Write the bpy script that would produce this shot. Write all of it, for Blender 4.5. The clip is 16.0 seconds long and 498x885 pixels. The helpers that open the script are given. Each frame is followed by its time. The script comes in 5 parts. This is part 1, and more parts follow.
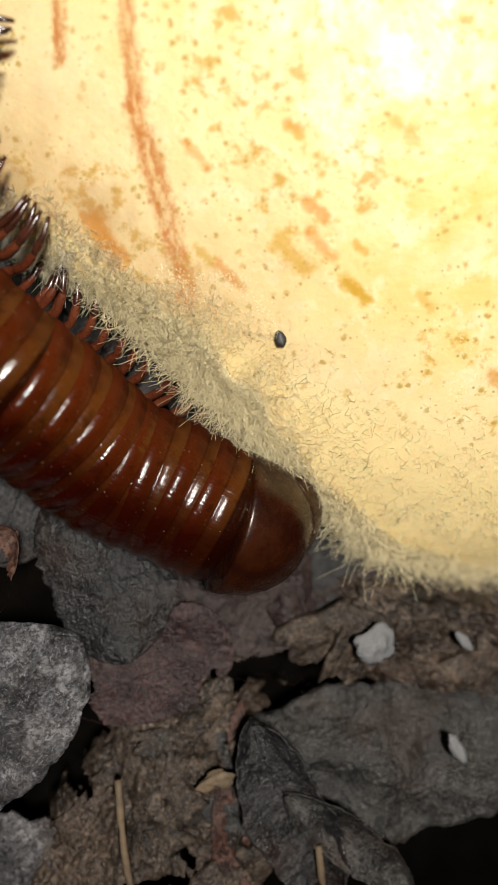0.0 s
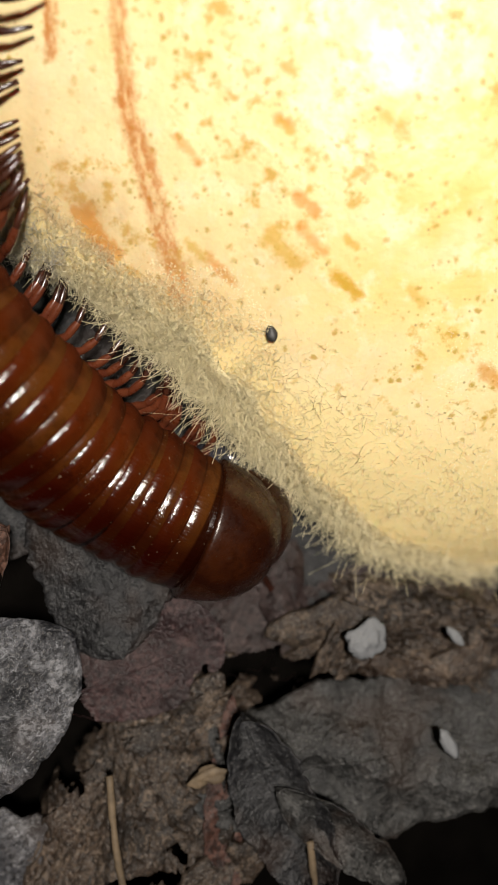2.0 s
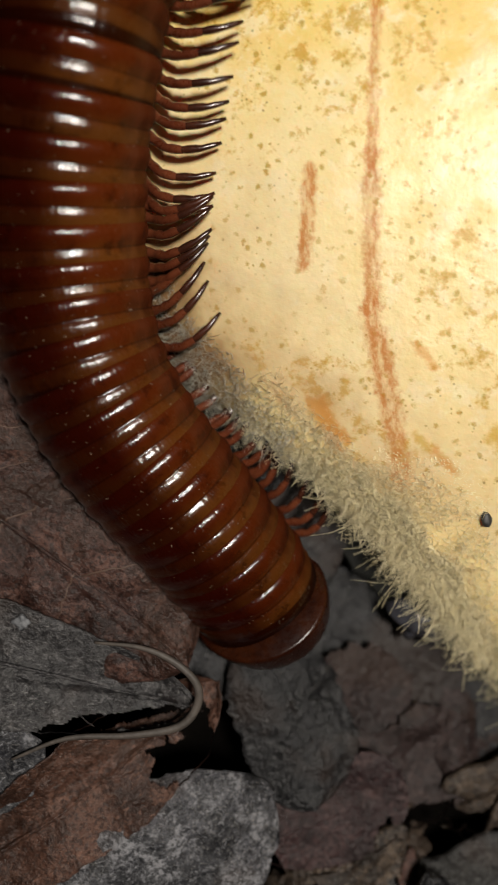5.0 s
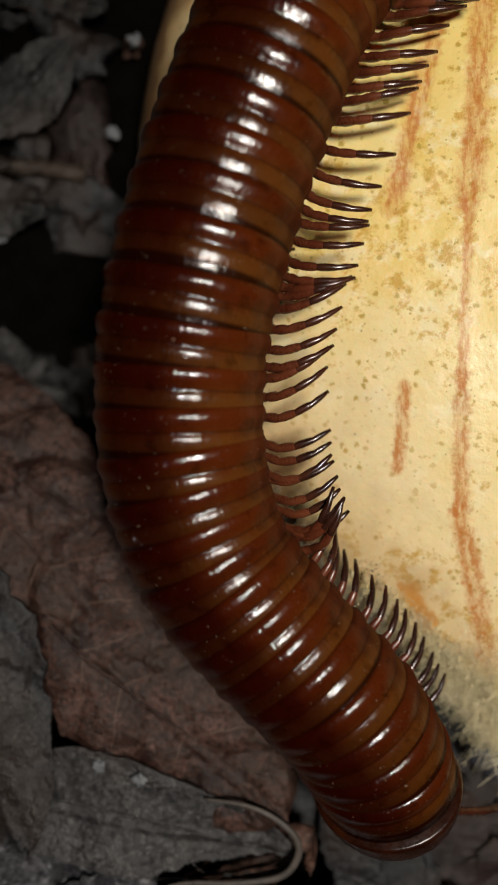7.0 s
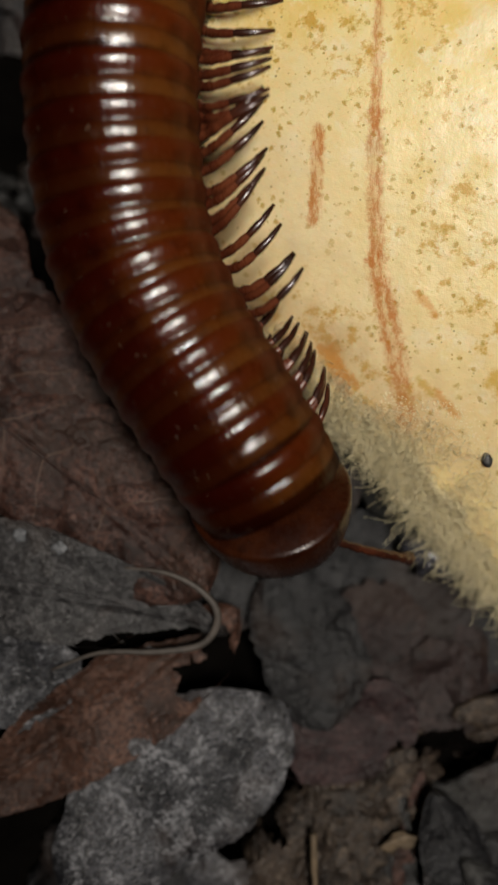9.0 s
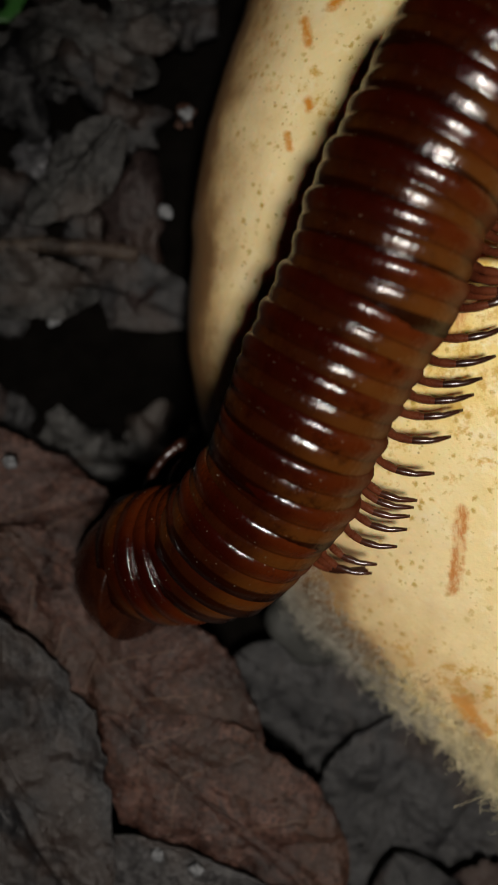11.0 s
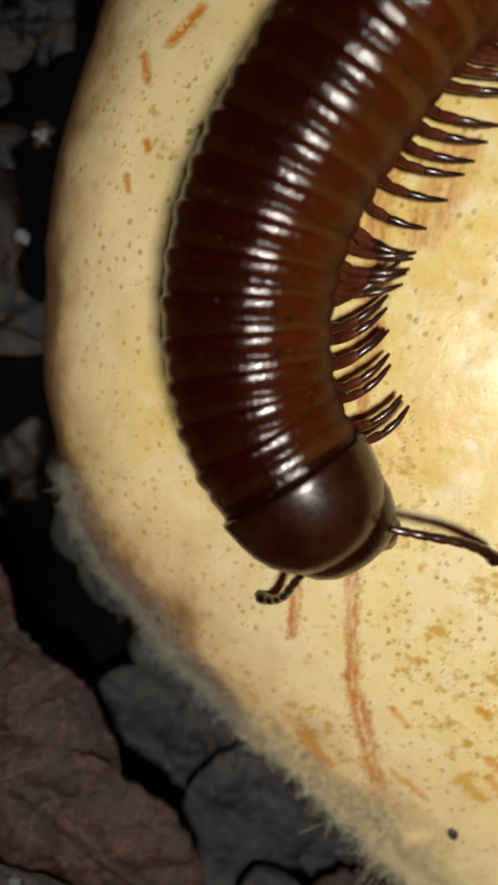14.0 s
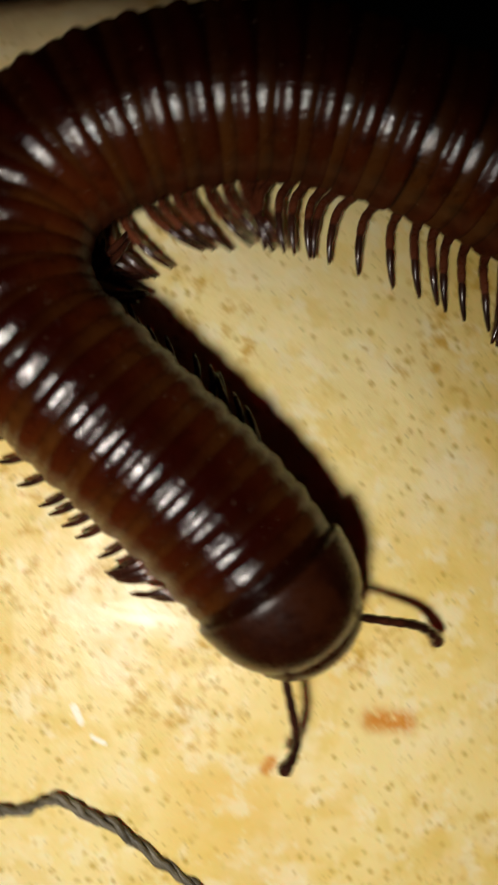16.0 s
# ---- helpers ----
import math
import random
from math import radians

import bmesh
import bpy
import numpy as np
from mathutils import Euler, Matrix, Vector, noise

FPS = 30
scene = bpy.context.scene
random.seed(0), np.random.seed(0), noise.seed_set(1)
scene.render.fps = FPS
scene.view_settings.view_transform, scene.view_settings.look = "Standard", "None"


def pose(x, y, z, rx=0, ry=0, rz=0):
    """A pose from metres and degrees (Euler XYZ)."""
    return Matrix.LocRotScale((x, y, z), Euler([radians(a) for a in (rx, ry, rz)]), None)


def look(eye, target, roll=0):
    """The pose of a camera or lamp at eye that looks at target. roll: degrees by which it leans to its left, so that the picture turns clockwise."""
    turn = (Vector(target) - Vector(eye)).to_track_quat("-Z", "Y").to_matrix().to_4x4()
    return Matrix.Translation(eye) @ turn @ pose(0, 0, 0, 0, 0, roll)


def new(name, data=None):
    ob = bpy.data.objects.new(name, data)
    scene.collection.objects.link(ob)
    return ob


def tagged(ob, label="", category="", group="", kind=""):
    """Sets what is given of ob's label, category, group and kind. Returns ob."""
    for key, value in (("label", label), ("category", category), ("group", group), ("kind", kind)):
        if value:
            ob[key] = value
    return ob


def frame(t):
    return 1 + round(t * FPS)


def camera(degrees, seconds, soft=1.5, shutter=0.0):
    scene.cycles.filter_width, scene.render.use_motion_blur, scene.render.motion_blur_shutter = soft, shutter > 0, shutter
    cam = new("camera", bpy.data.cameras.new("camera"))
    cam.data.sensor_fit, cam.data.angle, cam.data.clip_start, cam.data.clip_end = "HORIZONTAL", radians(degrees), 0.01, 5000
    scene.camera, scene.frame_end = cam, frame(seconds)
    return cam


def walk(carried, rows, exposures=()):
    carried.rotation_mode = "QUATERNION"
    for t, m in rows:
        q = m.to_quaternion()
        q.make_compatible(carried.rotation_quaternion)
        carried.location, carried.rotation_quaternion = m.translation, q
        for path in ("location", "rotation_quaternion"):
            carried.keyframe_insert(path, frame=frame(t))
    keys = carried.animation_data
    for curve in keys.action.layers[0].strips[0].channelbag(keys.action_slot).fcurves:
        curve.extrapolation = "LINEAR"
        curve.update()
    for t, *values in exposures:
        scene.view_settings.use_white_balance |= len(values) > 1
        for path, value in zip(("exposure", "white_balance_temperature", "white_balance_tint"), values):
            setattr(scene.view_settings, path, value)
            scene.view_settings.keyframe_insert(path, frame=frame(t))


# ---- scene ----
MM = 0.001


def eye(x, y, z, rx, ry, rz):
    """A camera pose from millimetres and degrees."""
    return pose(x * MM, y * MM, z * MM, rx, ry, rz)


cam = camera(32, 16.0, soft=1.2, shutter=0.25)
cam.data.dof.use_dof, cam.data.dof.focus_distance, cam.data.dof.aperture_fstop = True, 0.047, 42.0
walk(cam, [
    (0, eye(-5.37, -6.00, 44.38, 1.02, -4.60, -1.71)),
    (0.5, eye(-5.32, -6.13, 44.39, 1.02, -4.77, -1.74)),
    (1, eye(-5.18, -6.44, 44.48, 1.19, -5.15, -1.84)),
    (1.5, eye(-5.09, -6.46, 44.52, 1.28, -5.17, -1.84)),
    (2, eye(-5.28, -6.37, 44.42, 1.14, -5.04, -1.75)),
    (2.5, eye(-5.23, -6.32, 44.46, 1.18, -4.90, -1.73)),
    (3, eye(-5.22, -6.17, 44.46, 1.05, -4.74, -1.59)),
    (3.5, eye(-7.32, -3.70, 45.46, 2.71, -4.77, -1.08)),
    (4, eye(-11.88, -1.44, 45.81, 3.30, -5.13, -0.58)),
    (4.5, eye(-13.21, -0.77, 46.18, 3.49, -4.57, -0.22)),
    (5, eye(-16.60, 0.73, 47.07, 4.01, -4.19, 0.43)),
    (5.2, eye(-17.82, 1.24, 47.23, 4.12, -4.27, 0.51)),
    (7.3, eye(-20.02, 12.61, 52.68, 2.44, -0.63, 0.77)),
    (7.5, eye(-19.32, 11.56, 52.27, 1.90, -0.47, 1.01)),
    (8, eye(-16.15, 5.64, 51.83, 1.93, 0.29, 1.34)),
    (8.5, eye(-13.24, 1.23, 51.45, 1.26, 1.15, 1.28)),
    (9, eye(-12.93, -1.25, 51.16, 2.25, 1.13, 1.12)),
    (9.5, eye(-15.17, 4.09, 51.61, 1.83, 1.03, 1.18)),
    (10, eye(-18.61, 7.19, 52.27, 1.32, 0.74, 1.32)),
    (10.2, eye(-20.35, 11.29, 53.07, 1.52, 0.90, 1.43)),
    (12.3, eye(-20.33, 29.73, 51.14, -7.50, 4.07, -0.49)),
    (12.5, eye(-20.22, 30.65, 51.32, -7.13, 4.03, -0.47)),
    (13, eye(-19.41, 30.89, 51.42, -7.18, 3.84, -0.34)),
    (13.5, eye(-17.37, 27.58, 51.78, -8.13, 2.22, -0.52)),
    (14, eye(-13.69, 29.03, 51.96, -5.13, -0.42, 1.01)),
    (14.3, eye(-11.89, 30.83, 52.90, -3.92, -2.27, 1.59)),
    (14.5, eye(-8.56, 32.75, 54.28, -3.12, -2.03, 1.80)),
    (14.7, eye(-3.45, 38.15, 57.27, -1.94, -3.34, 1.75)),
    (15, eye(-1.02, 37.57, 58.18, -0.63, -1.77, 1.81)),
    (15.2, eye(7.50, 40.65, 55.47, 0.07, -0.76, 3.28)),
    (15.5, eye(19.01, 48.01, 54.73, 0.53, 1.37, 2.04)),
    (15.8, eye(24.89, 49.84, 54.82, -1.94, 4.31, 0.94)),
    (16, eye(30.74, 46.66, 54.46, -4.29, 4.98, 0.05)),
], exposures=[(0, 0.0), (3, 0.0), (3.6, -0.25), (5, -0.42), (7.5, -0.7), (9.2, -0.8), (10, -0.75), (12.5, -0.8), (13.2, -0.7), (14.2, -0.76), (15, -0.74), (16, -0.66)])

# ---- light: one hand torch in the dark ----
world = bpy.data.worlds.new("night")
world.use_nodes = True
world.node_tree.nodes["Background"].inputs["Color"].default_value = (0.55, 0.65, 0.9, 1)
world.node_tree.nodes["Background"].inputs["Strength"].default_value = 0.001
scene.world = world
torch = new("torch_light", bpy.data.lights.new("torch_light", "SPOT"))
torch.data.energy, torch.data.color, torch.data.shadow_soft_size = 1.95, (1.0, 0.93, 0.84), 0.012
torch.data.spot_size, torch.data.spot_blend = radians(45), 0.7
torch.matrix_world = look((0.008, 0.007, 0.170), (0.004, 0.009, 0.0))


# ---- materials ----
class Nodes:
    """A small helper for writing node trees; coordinates are in millimetres."""

    def __init__(self, name, space="Object"):
        self.mat = bpy.data.materials.new(name)
        self.mat.use_nodes = True
        self.nt = self.mat.node_tree
        self.bsdf = self.nt.nodes["Principled BSDF"]
        co = self.nt.nodes.new("ShaderNodeTexCoord")
        self.mm = self.vec("SCALE", co.outputs[space], scale=1000.0)
        self.info = self.nt.nodes.new("ShaderNodeObjectInfo")

    def put(self, socket, value):
        if value is None:
            return
        if isinstance(value, bpy.types.NodeSocket):
            self.nt.links.new(value, socket)
        elif isinstance(value, tuple) and len(value) == 3 and socket.type == "RGBA":
            socket.default_value = (*value, 1)
        else:
            socket.default_value = value

    def vec(self, op, a, b=None, scale=None):
        n = self.nt.nodes.new("ShaderNodeVectorMath")
        n.operation = op
        self.put(n.inputs[0], a), self.put(n.inputs[1], b), self.put(n.inputs[3], scale)
        return n.outputs["Value"] if op in ("LENGTH", "DISTANCE", "DOT_PRODUCT") else n.outputs["Vector"]

    def math(self, op, a, b=None, c=None, clamp=False):
        n = self.nt.nodes.new("ShaderNodeMath")
        n.operation, n.use_clamp = op, clamp
        for i, v in enumerate((a, b, c)):
            self.put(n.inputs[i], v)
        return n.outputs[0]

    def noise(self, scale, detail=4, rough=0.6, at=None, dist=0.0):
        n = self.nt.nodes.new("ShaderNodeTexNoise")
        self.put(n.inputs["Vector"], at or self.mm)
        n.inputs["Scale"].default_value, n.inputs["Detail"].default_value = scale, detail
        n.inputs["Roughness"].default_value, n.inputs["Distortion"].default_value = rough, dist
        return n.outputs["Fac"]

    def cells(self, scale, at=None, feature="F1"):
        n = self.nt.nodes.new("ShaderNodeTexVoronoi")
        n.feature = feature
        self.put(n.inputs["Vector"], at or self.mm)
        n.inputs["Scale"].default_value = scale
        return n.outputs["Distance"]

    def step(self, v, lo, hi, a=0.0, b=1.0):
        n = self.nt.nodes.new("ShaderNodeMapRange")
        n.interpolation_type = "SMOOTHSTEP"
        for i, x in enumerate((v, lo, hi, a, b)):
            self.put(n.inputs[i], x)
        return n.outputs[0]

    def mix(self, fac, a, b, mode="MIX"):
        n = self.nt.nodes.new("ShaderNodeMix")
        n.data_type, n.blend_type = "RGBA", mode
        self.put(n.inputs[0], fac), self.put(n.inputs[6], a), self.put(n.inputs[7], b)
        return n.outputs[2]

    def xyz(self, v):
        n = self.nt.nodes.new("ShaderNodeSeparateXYZ")
        self.put(n.inputs[0], v)
        return n.outputs

    def bump(self, height, strength=0.5, depth=0.2):
        n = self.nt.nodes.new("ShaderNodeBump")
        n.inputs["Strength"].default_value, n.inputs["Distance"].default_value = strength, depth * MM
        self.put(n.inputs["Height"], height)
        self.put(self.bsdf.inputs["Normal"], n.outputs[0])

    def set(self, **values):
        for key, value in values.items():
            self.put(self.bsdf.inputs[key.replace("_", " ")], value)
        return self.mat

    def segment(self, a, b):
        """The distance, seen from above, from the line between two places."""
        p = self.vec("MULTIPLY", self.mm, (1, 1, 0))
        a, b = Vector((*a, 0)), Vector((*b, 0))
        d = b - a
        h = self.math("DIVIDE", self.vec("DOT_PRODUCT", self.vec("SUBTRACT", p, tuple(a)), tuple(d)), d.length_squared, clamp=True)
        n = self.nt.nodes.new("ShaderNodeVectorMath")
        n.operation = "MULTIPLY_ADD"
        comb = self.nt.nodes.new("ShaderNodeCombineXYZ")
        for i in range(3):
            self.put(comb.inputs[i], h)
        self.put(n.inputs[0], comb.outputs[0]), self.put(n.inputs[1], tuple(d)), self.put(n.inputs[2], tuple(a))
        return self.vec("DISTANCE", p, n.outputs[0])


def fruit_skin():
    n = Nodes("fruit_skin")
    big = n.noise(0.06, 3)
    mid = n.noise(0.35, 4)
    col = n.mix(n.step(big, 0.35, 0.65), (0.78, 0.580, 0.175), (0.83, 0.690, 0.315))
    col = n.mix(n.step(n.noise(0.075, 4, 0.6, at=n.vec("ADD", n.mm, (5, 61, 9))), 0.48, 0.68, 0, 0.45), col, (0.74, 0.47, 0.115))
    col = n.mix(n.step(n.noise(0.16, 4, 0.6, at=n.vec("ADD", n.mm, (31, 7, 2))), 0.5, 0.68, 0, 0.6), col, (0.85, 0.74, 0.47))
    col = n.mix(n.step(mid, 0.50, 0.64, 0, 0.5), col, (0.70, 0.50, 0.10))
    col = n.mix(n.step(n.noise(0.5, 4, 0.65, at=n.vec("ADD", n.mm, (77, 12, 3))), 0.52, 0.66, 0, 0.55), col, (0.86, 0.78, 0.52))
    at = n.nt.nodes.new("ShaderNodeAttribute")
    at.attribute_name = "rot"
    col = n.mix(n.step(n.math("ADD", at.outputs["Fac"], n.math("MULTIPLY", big, 0.3)), 0.75, 1.1, 0, 0.7), col, (0.83, 0.68, 0.41))
    # olive freckles in loose swarms, orange bruises
    swarm = n.step(n.noise(0.11, 3), 0.32, 0.54)
    fre = n.step(n.math("ADD", n.cells(1.25), n.math("MULTIPLY", n.noise(3.6, 5, 0.75), 0.85)), 0.50, 0.70, 1, 0)
    col = n.mix(n.math("MULTIPLY", fre, n.math("MULTIPLY", swarm, 0.8)), col, (0.40, 0.250, 0.012))
    fine = n.step(n.math("ADD", n.cells(2.5), n.math("MULTIPLY", n.noise(5.0, 3), 0.6)), 0.36, 0.50, 1, 0)
    col = n.mix(n.math("MULTIPLY", fine, n.math("MULTIPLY", n.math("MULTIPLY", swarm, n.step(n.noise(0.45, 3), 0.45, 0.60, 0.1, 1.0)), 0.75)), col, (0.33, 0.205, 0.008))
    blot = n.step(n.math("MULTIPLY", n.noise(0.9, 5, 0.7), n.step(n.noise(0.10, 2), 0.40, 0.62, 0.75, 1.08)), 0.54, 0.70, 0, 0.8)
    col = n.mix(blot, col, (0.52, 0.295, 0.02))
    # round dark pores, thick in places
    pores = n.math("MULTIPLY", n.step(n.cells(1.3), 0.07, 0.12, 0.55, 0), n.step(n.noise(0.22, 3, at=n.vec("ADD", n.mm, (3, 5, 70))), 0.42, 0.55))
    col = n.mix(pores, col, (0.13, 0.085, 0.012))
    # rubbed brown streaks that run down from the stem
    fray = n.noise(1.6, 5, 0.7)
    strand = n.step(n.noise(2.4, 4, 0.7, at=n.vec("MULTIPLY", n.mm, (1.0, 0.22, 1.0))), 0.36, 0.6, 0.4, 1.0)
    for a, b, w, s in (((-6.2, 46), (-7.3, 28), 0.7, 0.75), ((-7.3, 28), (-7.4, 18), 0.3, 0.65), ((-7.4, 18.5), (-7.0, 11), 0.45, 0.7), ((-7.0, 11), (-4.6, 2), 0.6, 0.75),
                       ((-10.4, 18), (-10.5, 13.4), 0.38, 0.75), ((-8.0, 43), (-11.3, 28), 0.6, 0.75), ((-9.2, 6.3), (-8.3, 3.8), 0.5, 0.8), ((-2.8, 40), (-4.5, 36), 1.1, 0.6),
                       ((-9, 50), (-13.5, 45), 0.7, 0.8), ((-19.3, 41.4), (-19.2, 41.0), 0.30, 0.9),
                       ((-19.6, 46.4), (-19.3, 44.9), 0.32, 0.75), ((-18.0, 46.9), (-16.3, 48.6), 0.4, 0.85), ((-20.5, 39.6), (-20.3, 38.8), 0.25, 0.7), ((4.0, 20.0), (4.3, 19.6), 0.42, 1.0), ((4.2, 33.8), (5.6, 30.3), 0.3, 0.35), ((5.6, 30.3), (6.8, 24.5), 0.25, 0.3),
                       ((29.0, 34.8), (29.8, 34.6), 0.6, 0.8), ((27.9, 32.2), (28.0, 31.8), 0.4, 0.8), ((28.2, 30.5), (28.6, 30.4), 0.35, 0.7), ((27.9, 25.2), (27.6, 24.7), 0.4, 0.8), ((20.2, 36.9), (20.6, 36.6), 0.35, 0.95), ((33.6, 27.4), (35.4, 27.2), 0.8, 0.8), ((0.2, 9.6), (0.6, 9.4), 0.3, 0.7)):
        d = n.math("ADD", n.segment(a, b), n.math("MULTIPLY", n.math("SUBTRACT", fray, 0.5), 1.3 * w + 0.5))
        rub = n.step(d, w * 0.25, w * 1.4, min(1, s * 1.25), 0)
        if math.dist(a, b) > 3:
            rub = n.math("MULTIPLY", rub, n.step(d, -0.5 * w, 0.45 * w, 0.35, 1.0))
        col = n.mix(n.math("MULTIPLY", strand if math.dist(a, b) > 3 else n.step(fray, 0.3, 0.52), rub), col, (0.48, 0.155, 0.016) if math.dist(a, b) > 3 else (0.58, 0.23, 0.02))
    # olive and orange smudges above the mould
    for i, (a, b, w, s) in enumerate((((0.3, 9.5), (0.7, 9.1), 0.24, 0.80), ((1.2, 6.2), (2.0, 5.5), 0.28, 0.75), ((-0.2, 4.5), (1.1, 3.2), 0.46, 0.80), ((1.3, 4.8), (2.4, 3.7), 0.31, 0.70),
                                      ((3.1, 2.6), (4.2, 1.6), 0.31, 0.95), ((-3.2, 3.7), (-2.0, 2.6), 0.25, 0.70), ((-4.3, 4.6), (-3.4, 3.7), 0.22, 0.65), ((-4.7, 9.2), (-3.6, 8.0), 0.25, 0.60),
                                      ((5.2, 9.4), (6.2, 8.6), 0.31, 0.55), ((11.0, -2.1), (12.0, -2.9), 0.37, 0.70), ((3.5, 4.3), (4.0, 3.8), 0.19, 0.70), ((-9.9, 6.5), (-7.8, 4.3), 0.28, 0.85),
                                      ((6.8, 1.8), (7.4, 1.2), 0.25, 0.50))):
        d = n.math("ADD", n.segment(a, b), n.math("MULTIPLY", n.math("SUBTRACT", fray, 0.5), 2.2 * w + 0.3))
        col = n.mix(n.step(d, w * 0.2, w * 1.5, s, 0), col, (0.60, 0.25, 0.03) if i % 2 else (0.55, 0.32, 0.02))
    # two small glints of shiny dents, painted white into the skin colour
    for a, b, w in (((17.0, 28.4), (17.3, 27.5), 0.3), ((18.0, 26.6), (18.6, 26.3), 0.22)):
        d = n.math("ADD", n.segment(a, b), n.math("MULTIPLY", n.math("SUBTRACT", fray, 0.5), 0.4))
        col = n.mix(n.step(d, w * 0.4, w, 0.9, 0), col, (0.92, 0.88, 0.74))
    down = n.nt.nodes.new("ShaderNodeAttribute")
    down.attribute_name = "down"
    felt = n.math("ADD", down.outputs["Fac"], n.math("MULTIPLY", n.math("SUBTRACT", n.noise(0.5, 4), 0.5), 0.5))
    # the rim browns and the underside greys with rot; "rot" grows from the top over the rim
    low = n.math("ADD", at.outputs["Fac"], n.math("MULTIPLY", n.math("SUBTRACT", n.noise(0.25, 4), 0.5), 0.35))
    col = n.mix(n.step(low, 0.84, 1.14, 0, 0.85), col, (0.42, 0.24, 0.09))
    # a darker step, with the rim's shade put into the brown
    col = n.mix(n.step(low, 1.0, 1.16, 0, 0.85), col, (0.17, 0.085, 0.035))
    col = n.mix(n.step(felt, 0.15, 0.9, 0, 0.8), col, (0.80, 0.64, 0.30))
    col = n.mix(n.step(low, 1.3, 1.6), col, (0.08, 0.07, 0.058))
    n.bump(n.math("ADD", n.math("MULTIPLY", n.noise(0.8, 4), 1.0), n.math("MULTIPLY", n.noise(5, 3), 0.07)), 0.28, 0.35)
    return n.set(Base_Color=col, Roughness=n.math("ADD", n.step(mid, 0.3, 0.7, 0.38, 0.55), n.step(felt, 0.1, 0.5, 0, 0.35)), Coat_Weight=n.step(felt, 0.0, 0.3, 0.12, 0), Coat_Roughness=0.25, Subsurface_Weight=0.12, Subsurface_Scale=0.002)


def leaf_litter(name, dark, light, tint, pale=0.15, shine=0.3):
    n = Nodes(name)
    where = n.vec("ADD", n.mm, n.vec("SCALE", n.info.outputs["Location"], scale=700.0))
    big, mid, fine = n.noise(0.16, 4, 0.6, at=where), n.noise(0.55, 5, 0.7, at=where, dist=0.6), n.noise(3.2, 5, 0.75, at=where)
    col = n.mix(n.step(big, 0.40, 0.60), dark, light)
    col = n.mix(n.step(mid, 0.49, 0.60, 0, 0.95), col, tint)
    # fibres along the blade, rotten black patches, pale grit
    fibre = n.noise(1.3, 5, 0.7, at=n.vec("MULTIPLY", where, (0.8, 1.1, 1.0)), dist=1.2)
    col = n.mix(n.step(fibre, 0.52, 0.72, 0, 0.35), col, tuple(c * 0.3 for c in dark))
    col = n.mix(n.step(fine, 0.46, 0.57, 0, 0.82), col, tuple(c * 0.35 for c in dark))
    rot = n.noise(0.30, 4, 0.6, at=n.vec("ADD", where, (40, 3, 8)))
    col = n.mix(n.step(rot, 0.52, 0.66, 0, 0.85), col, tuple(c * 0.35 for c in dark))
    col = n.mix(n.math("MULTIPLY", n.info.outputs["Random"], 0.55), col, tuple(c * 0.6 for c in dark))
    col = n.mix(n.step(n.noise(0.12, 4, 0.6, at=n.vec("ADD", where, (9, 50, 4))), 0.50, 0.62, 0, 0.4), col, (0.034, 0.019, 0.012))
    fleck = n.noise(2.0, 5, 0.8, at=n.vec("MULTIPLY", where, (0.8, 1.25, 1.0)), dist=1.2)
    col = n.mix(n.step(fleck, 0.54, 0.66, 0, 0.5), col, tuple(c * 1.5 for c in tint))
    grit = n.noise(6.5, 3, 0.6, at=where)
    col = n.mix(n.step(n.math("MULTIPLY", grit, n.step(big, 0.3, 0.6, 0.9, 1.1)), 0.57, 0.75, 0, pale * 1.3), col, (0.24, 0.225, 0.21))
    relief = n.math("ADD", n.noise(0.5, 2, 0.45, at=where), n.math("ADD", n.math("MULTIPLY", fibre, 0.15), n.math("ADD", n.math("MULTIPLY", n.noise(2.2, 4, 0.6, at=where), 0.42), n.math("MULTIPLY", grit, 0.16))))
    n.bump(relief, 0.9, 0.5)
    return n.set(Base_Color=col, Roughness=n.step(mid, 0.3, 0.7, 0.30, 0.56), Specular_IOR_Level=shine * 0.95)


